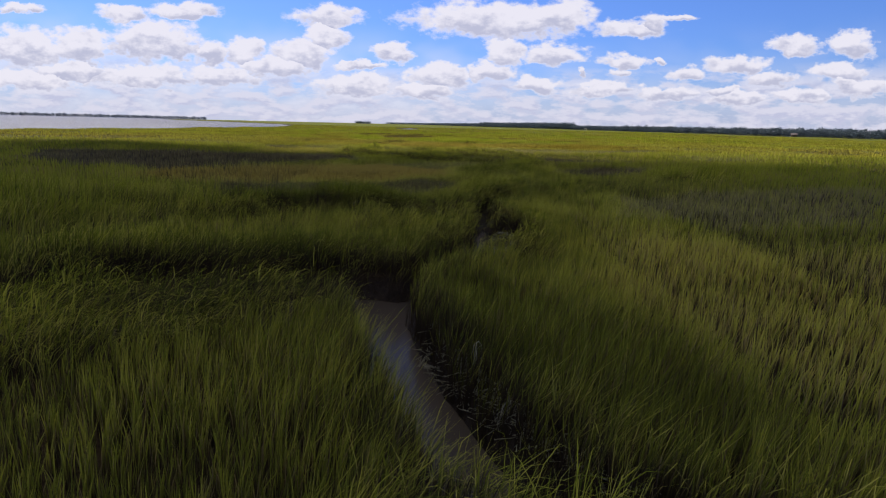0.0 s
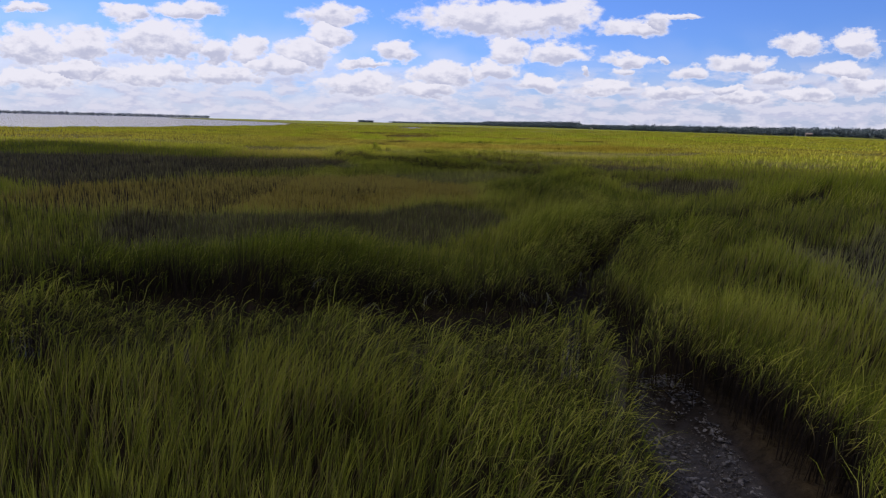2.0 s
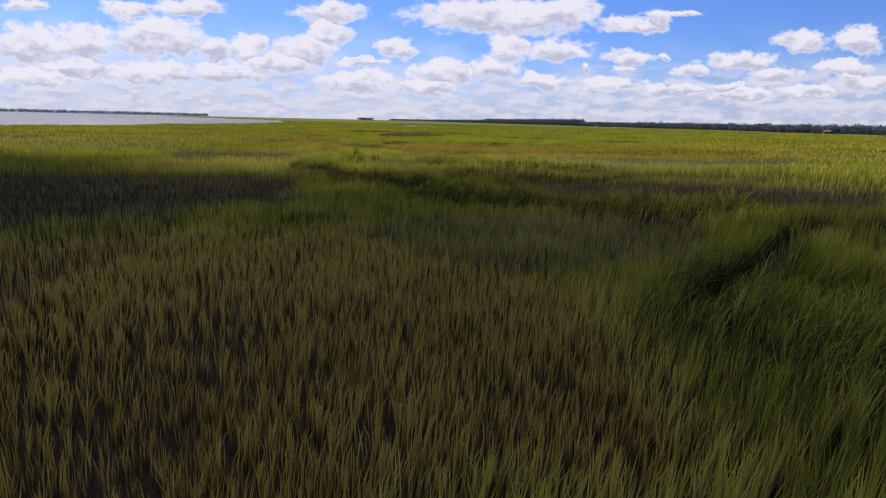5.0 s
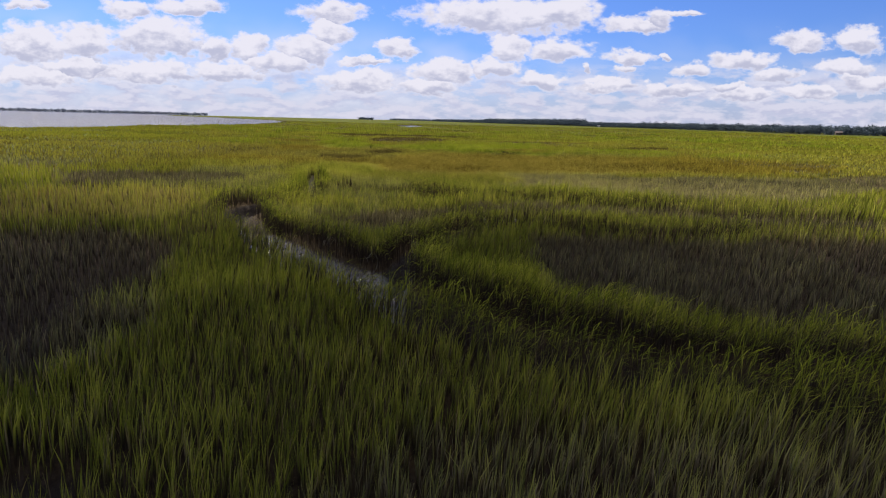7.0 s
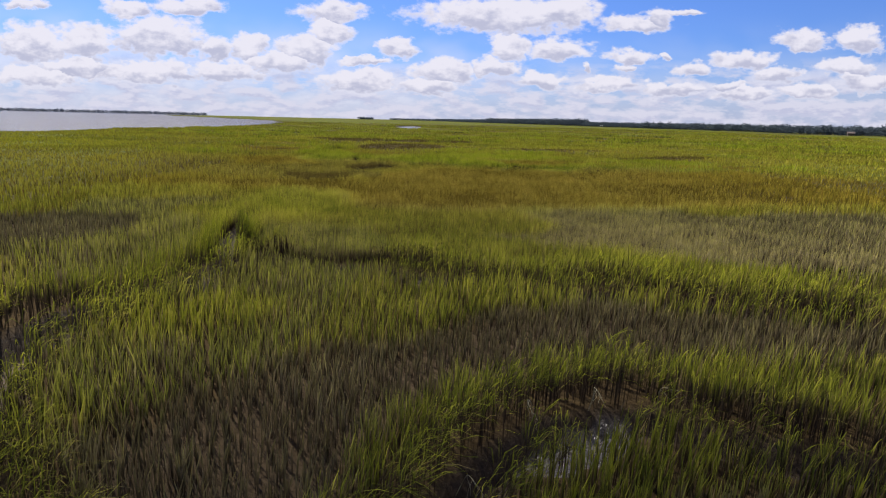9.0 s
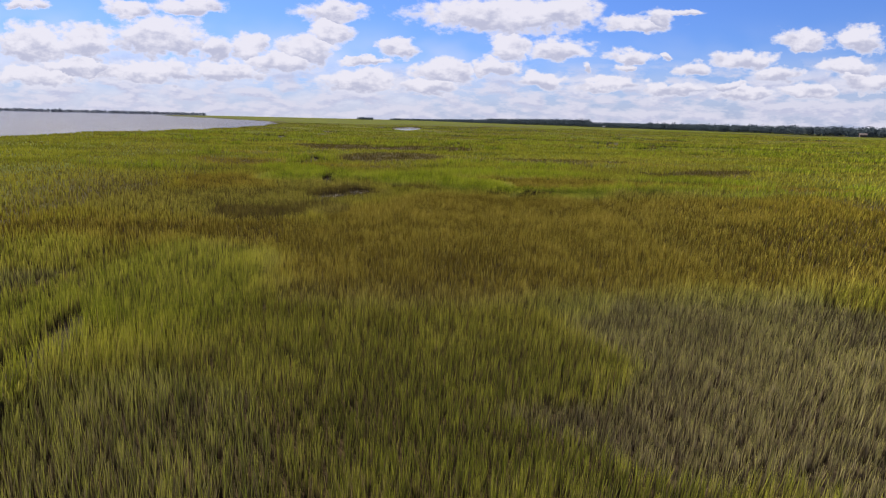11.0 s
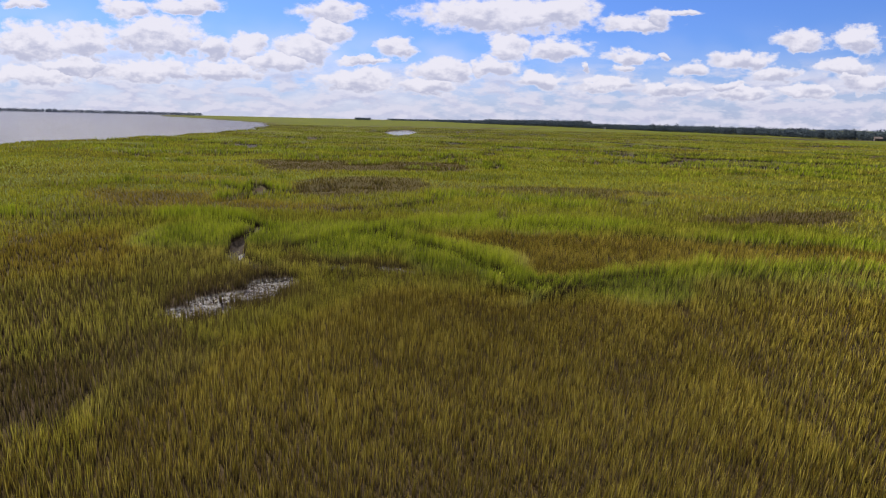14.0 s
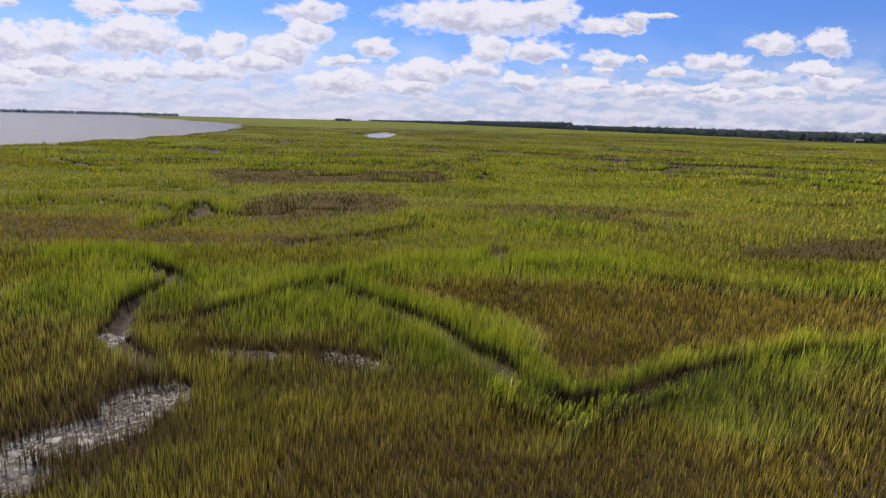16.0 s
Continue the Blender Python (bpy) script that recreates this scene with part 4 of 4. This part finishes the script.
def oyster_mesh(seed):
    """One cupped, ridged oyster shell with an uneven lip."""
    r = random.Random(seed)
    bm = bmesh.new()
    rim, crown = [], []
    for k in range(9):
        a = 2 * math.pi * k / 9
        reach = (0.055 + 0.018 * r.random()) * (1.25 if math.cos(a) > 0 else 0.85)
        rim.append(bm.verts.new((math.cos(a) * reach, math.sin(a) * reach * 0.62, 0.004 + 0.010 * r.random())))
        crown.append(bm.verts.new((math.cos(a) * reach * 0.5, math.sin(a) * reach * 0.32, 0.022 + 0.008 * r.random())))
    top = bm.verts.new((-0.01, 0, 0.030))
    low = bm.verts.new((0, 0, -0.012))
    for k in range(9):
        n = (k + 1) % 9
        bm.faces.new((rim[k], rim[n], crown[n], crown[k]))
        bm.faces.new((crown[k], crown[n], top))
        bm.faces.new((rim[n], rim[k], low))
    me = bpy.data.meshes.new("oyster_shell")
    bm.to_mesh(me), bm.free()
    me.materials.append(SHELL)
    return me


shell_meshes = [oyster_mesh(k) for k in range(6)]
r = random.Random(33)
for k in range(280):
    s_along = r.random()
    y = 16.4 + 4.8 * s_along
    x = 1.70 + 0.60 * s_along + r.uniform(-0.25, 0.65) * (1 - 0.4 * abs(s_along - 0.5))
    size = r.uniform(0.35, 0.78)
    ob = new("oyster_shell", shell_meshes[k % 6])
    ob.matrix_world = pose(x, y, bed_height(x, y) + 0.006 * size, r.uniform(-40, 40), r.uniform(-40, 40), r.uniform(0, 360)) @ Matrix.Diagonal((size, size, size, 1))
    tagged(ob, "pale grey oyster shell lying on the muddy creek bank", "shell", "oyster shells on the bank")


# shell grit between the whole shells
gn = 2600
ga = rng.rand(gn)
gcx, gcy = 1.70 + 0.60 * ga + rng.uniform(-0.32, 0.75, gn) * (1 - 0.4 * np.abs(ga - 0.5)), 16.2 + 5.2 * ga
gcz = plan(gcx, gcy)[0] + 0.008
corners = rng.normal(0, 1, (gn, 4, 3)) * (0.020, 0.020, 0.007) + np.stack([gcx, gcy, gcz], -1)[:, None]
grit_faces = (np.arange(gn)[:, None] * 4 + np.array([0, 1, 2, 0, 2, 3, 0, 3, 1, 1, 3, 2])[None]).reshape(-1, 3)
grit = mesh_object("shell_grit", corners.reshape(-1, 3), grit_faces, SHELL, 3)
tagged(grit, "broken oyster shell grit strewn over the muddy creek bank", "shell grit", kind="stuff")


def bent_stalk_mesh(seed):
    """A dead stalk that bends over and hangs, with a few narrow leaves at its end."""
    r = random.Random(seed)
    bm = bmesh.new()

    def strip(points, width):
        last = None
        for k, p in enumerate(points):
            w = width * (1 - 0.75 * k / (len(points) - 1))
            ring = [bm.verts.new((p[0] + w * math.cos(a), p[1] + w * math.sin(a), p[2])) for a in (0.3, 2.4, 4.5)]
            if last:
                for q in range(3):
                    bm.faces.new((last[q], last[(q + 1) % 3], ring[(q + 1) % 3], ring[q]))
            last = ring
    tall, over = r.uniform(0.8, 1.2), r.uniform(0.5, 0.9)
    stem = [(over * (t / 7) ** 2, 0.05 * math.sin(t), tall * math.sin(0.33 * t)) for t in range(8)]
    strip(stem, 0.010)
    for k in range(4):
        q = stem[3 + k]
        strip([(q[0] + 0.09 * j, q[1] + r.uniform(-0.05, 0.05) * j, q[2] - 0.035 * j * j) for j in range(4)], 0.006)
    me = bpy.data.meshes.new("bent_stalk")
    bm.to_mesh(me), bm.free()
    me.materials.append(REED)
    return me


stalks = [bent_stalk_mesh(k) for k in range(5)]
r = random.Random(8)
BANKS = [(-1.0, 24.1), (-0.2, 24.2), (0.6, 24.1), (1.1, 24.3), (-2.4, 24.0), (-3.6, 24.2), (2.7, 27.6), (0.9, 15.2), (0.3, 14.6), (-0.2, 14.3), (-2.6, 13.9), (1.6, 21.9),
         (1.9, 22.4), (4.8, 30.2), (5.2, 31.6), (-3.0, 64.9), (-1.6, 67.8), (-0.2, 69.6), (0.9, 70.0), (2.2, 70.0), (-5.4, 64.6), (-4.0, 62.9), (0.7, 8.6), (1.3, 7.0)]
for k, (x, y) in enumerate(BANKS):
    ob = new("bent_stalk", stalks[k % 5])
    ob.matrix_world = pose(x, y, bed_height(x, y) - 0.02, r.uniform(-12, 12), r.uniform(-12, 12), -90 + r.uniform(-70, 70)) @ Matrix.Diagonal((0.8, 0.8, 0.62, 1))
    tagged(ob, "pale dead cordgrass stalk bent down over the creek", "stalk", "bent stalks on the banks")

# broken stalks strewn along the foot of the first bank
wn = 420
wa = rng.rand(wn)
wx, wy = np.interp(wa, [0, 0.35, 0.7, 1.0], [2.3, 1.15, 0.35, -0.25]), np.interp(wa, [0, 0.35, 0.7, 1.0], [5.4, 7.0, 8.9, 10.6])
side = rng.uniform(-0.22, 0.30, wn)
wx, wy = wx + 0.85 * side, wy + 0.5 * side
wz = plan(wx, wy)[0] + rng.uniform(0.01, 0.10, wn)
wt_turn, w_half = rng.uniform(0, np.pi, wn), rng.uniform(0.06, 0.26, wn)
tilt, thick = rng.uniform(-0.35, 0.35, wn), rng.uniform(0.004, 0.009, wn)
ax_, ay_ = np.cos(wt_turn) * w_half, np.sin(wt_turn) * w_half
litter_verts = []
for end in (-1, 1):
    for k in range(3):
        c, q = math.cos(2.1 * k), math.sin(2.1 * k)
        litter_verts.append(np.stack([wx + end * ax_ - np.sin(wt_turn) * thick * c, wy + end * ay_ + np.cos(wt_turn) * thick * c, np.maximum(wz, -0.52) + end * tilt * w_half + thick * q], -1))
litter_faces = (np.arange(wn)[:, None] * 6 + np.array([0, 1, 4, 0, 4, 3, 1, 2, 5, 1, 5, 4, 2, 0, 3, 2, 3, 5])[None]).reshape(-1, 3)
tagged(mesh_object("stalk_litter", np.stack(litter_verts, 1).reshape(-1, 3), litter_faces, REED, 3), "broken straw-coloured stalks strewn on the muddy bank", "litter", kind="stuff")

# dead stems standing thinly on the bare mud
sx, sy = [], []
for cx, cy, hx, hy, count in ((-8.6, 118.6, 3.4, 3.6, 1500), (-4.5, 123.3, 4.6, 1.2, 700), (-6.6, 64.4, 3.8, 4.4, 2800), (-12.1, 124.9, 0.9, 0.7, 40), (0.6, 69.2, 1.3, 0.9, 60)):
    sx.append(rng.uniform(cx - hx, cx + hx, count)), sy.append(rng.uniform(cy - hy, cy + hy, count))
sx, sy = np.concatenate(sx), np.concatenate(sy)
sz, s_edge, s_fringe, s_bare, s_dry = plan(sx, sy)
stand = ((s_bare > 0.4) | ((s_edge < 0.15) & (s_edge > -0.75) & (sz > -0.62))) & (value_noise(sx, sy, 0.8, 71) > 0.42)
sx, sy, sz, s_edge = sx[stand], sy[stand], sz[stand], s_edge[stand]
n = len(sx)
v, f, a, d, t, u = blades(sx, sy, rng.uniform(0.012, 0.024, n), 2, sz, rng.uniform(0.16, 0.50, n), np.ones(n), rng.uniform(0.0, 0.35, n), np.zeros(n), np.zeros(n), np.ones(n))
stubble = mesh_object("dead_grass_stubble", v, f, GRASS, 3)
add_values(stubble, along=a, dry=d, tone=t, rusty=u)
tagged(stubble, "short dark dead stems standing on bare wet mud", "stubble", kind="stuff")


WET = plain_material("wet_mud", (0.030, 0.023, 0.018), (0.095, 0.078, 0.064), 7.0, 0.62)


def clods(name, label, beds, seed):
    """Low wet lumps of mud, each an uneven flat dome."""
    r = np.random.RandomState(seed)
    vs, fs, total = [], [], 0
    a = np.arange(7) * 2 * np.pi / 7
    for cx, cy, hx, hy, turn, count in beds:
        u, w = r.uniform(-1, 1, count) * hx, r.uniform(-1, 1, count) * hy
        c, q = math.cos(radians(turn)), math.sin(radians(turn))
        x, y = cx + u * c - w * q, cy + u * q + w * c
        z, edge, fringe, bare, dry = plan(x, y)
        for px, py, pz, ok in zip(x, y, z, (bare > 0.35) | (edge < 0.05)):
            if not ok:
                continue
            size, spin = r.uniform(0.08, 0.30), r.rand() * 3
            low = [(px + size * k * math.cos(b + spin), py + size * k * 0.7 * math.sin(b + spin), pz - 0.03) for b, k in zip(a, r.uniform(0.7, 1.3, 7))]
            mid = [(px + size * k * math.cos(b + spin), py + size * k * 0.7 * math.sin(b + spin), pz + size * h) for b, k, h in zip(a, r.uniform(0.4, 0.75, 7), r.uniform(0.01, 0.06, 7))]
            vs += low + mid + [(px, py, pz + size * 0.05)]
            for k in range(7):
                n = (k + 1) % 7
                fs += [(total + k, total + n, total + 7 + n), (total + k, total + 7 + n, total + 7 + k), (total + 7 + k, total + 7 + n, total + 14)]
            total += 15
    ob = mesh_object(name, np.array(vs), np.array(fs), WET, 3)
    ob.data.polygons.foreach_set("use_smooth", np.ones(len(fs), bool))
    return tagged(ob, label, "mud", kind="stuff")


clods("mud_clods", "wet glistening lumps of grey mud on the bare flat", [(-8.8, 118.2, 3.4, 3.0, 20, 40)], 91)


def far_house(x, y, turn, wide, deep, tall, wall_mat, roof_mat, label):
    """A small gabled house: walls, roof, door and windows set into the wall."""
    base = new("house")
    bm = bmesh.new()
    box_into(bm, -wide / 2, wide / 2, -deep / 2, deep / 2, 0, tall)
    part("wall", bm, wall_mat, base)
    bm = bmesh.new()
    e, h = 0.5, deep * 0.38
    ring = [[bm.verts.new((sx_, sy_, sz_)) for sy_, sz_ in ((-deep / 2 - e, tall - 0.05), (0, tall + h), (deep / 2 + e, tall - 0.05), (0, tall + h - 0.35))] for sx_ in (-wide / 2 - e, wide / 2 + e)]
    for k in range(4):
        bm.faces.new((ring[0][k], ring[0][(k + 1) % 4], ring[1][(k + 1) % 4], ring[1][k]))
    bm.faces.new(ring[0]), bm.faces.new(ring[1][::-1])
    part("roof", bm, roof_mat, base)
    for k in range(3):
        bm = bmesh.new()
        cx = (k - 1) * wide * 0.3
        box_into(bm, cx - 0.5, cx + 0.5, -deep / 2 - 0.06, -deep / 2 + 0.05, 0.1 if k == 1 else 1.0, 2.2)
        part("door" if k == 1 else "window", bm, BARK, base)
    base.matrix_world = pose(x, y, 0.5, 0, 0, turn)
    return tagged(base, label, "house", "houses at the wood's edge")


PLASTER = plain_material("tan_boards", (0.08, 0.055, 0.045), (0.13, 0.095, 0.075), 1.0, 0.8)
WHITE = plain_material("white_boards", (0.40, 0.40, 0.39), (0.55, 0.55, 0.53), 1.0, 0.7)
ROOFING = plain_material("brown_roofing", (0.07, 0.05, 0.045), (0.12, 0.09, 0.08), 1.0, 0.9)
far_house(319, 506, -25, 4.2, 3.2, 1.9, PLASTER, ROOFING, "tan boarded house in front of the dark wood")
far_house(244, 950, -15, 2.8, 2.4, 1.6, WHITE, WHITE, "white shed standing at the edge of the wood")

# ------------------------------------------------------------------ the cumulus whose shadow lies over the first creeks
def cumulus(name, x0, x1, y0, y1, base, seed):
    """A cumulus of many billows over the shadow's outline, carried up along the sun's rays."""
    r = random.Random(seed)
    bm = bmesh.new()
    up = to_sun * (base / to_sun.z)
    made = 0
    while made < 230:
        x, y = r.uniform(x0, x1), r.uniform(y0, y1 if made < 170 else y0 + 0.46 * (y1 - y0))
        size = r.uniform(9, 19)
        if y + size * 0.9 > y1 + 4 * math.sin(x * 0.09) + 0.03 * x + min(max(-0.7 * (x + 6), 0), 9):
            continue
        made += 1
        spot = Vector((x, y, r.uniform(0, 16))) + up
        if x - size > 14 and y < 24:     # a break in the cloud
            continue
        ball = bmesh.ops.create_icosphere(bm, subdivisions=2, radius=size)["verts"]
        for v in ball:
            d = v.co.normalized()
            v.co *= 1 + 0.25 * noise.noise(v.co * 0.12 + spot)
            v.co.z *= 0.6 if d.z < 0 else 1.0
            v.co += spot
    me = bpy.data.meshes.new(name)
    bm.to_mesh(me), bm.free()
    me.materials.append(CLOUD)
    return tagged(new(name, me), "white fair-weather cumulus cloud drifting over the marsh", "cloud", kind="structure")


def cloud_material():
    m, t, node, link, out = material("cloud_white")
    coat = node("ShaderNodeBsdfDiffuse", Color=(0.88, 0.88, 0.9, 1))
    thin = node("ShaderNodeBsdfTransparent")
    both = node("ShaderNodeMixShader", Fac=0.42)
    link(thin.outputs[0], both.inputs[1]), link(coat.outputs[0], both.inputs[2]), link(both.outputs[0], out.inputs[0])
    return m


CLOUD = cloud_material()
cumulus("backdrop_cloud", -110, 110, -70, 75.0, 560, 5)
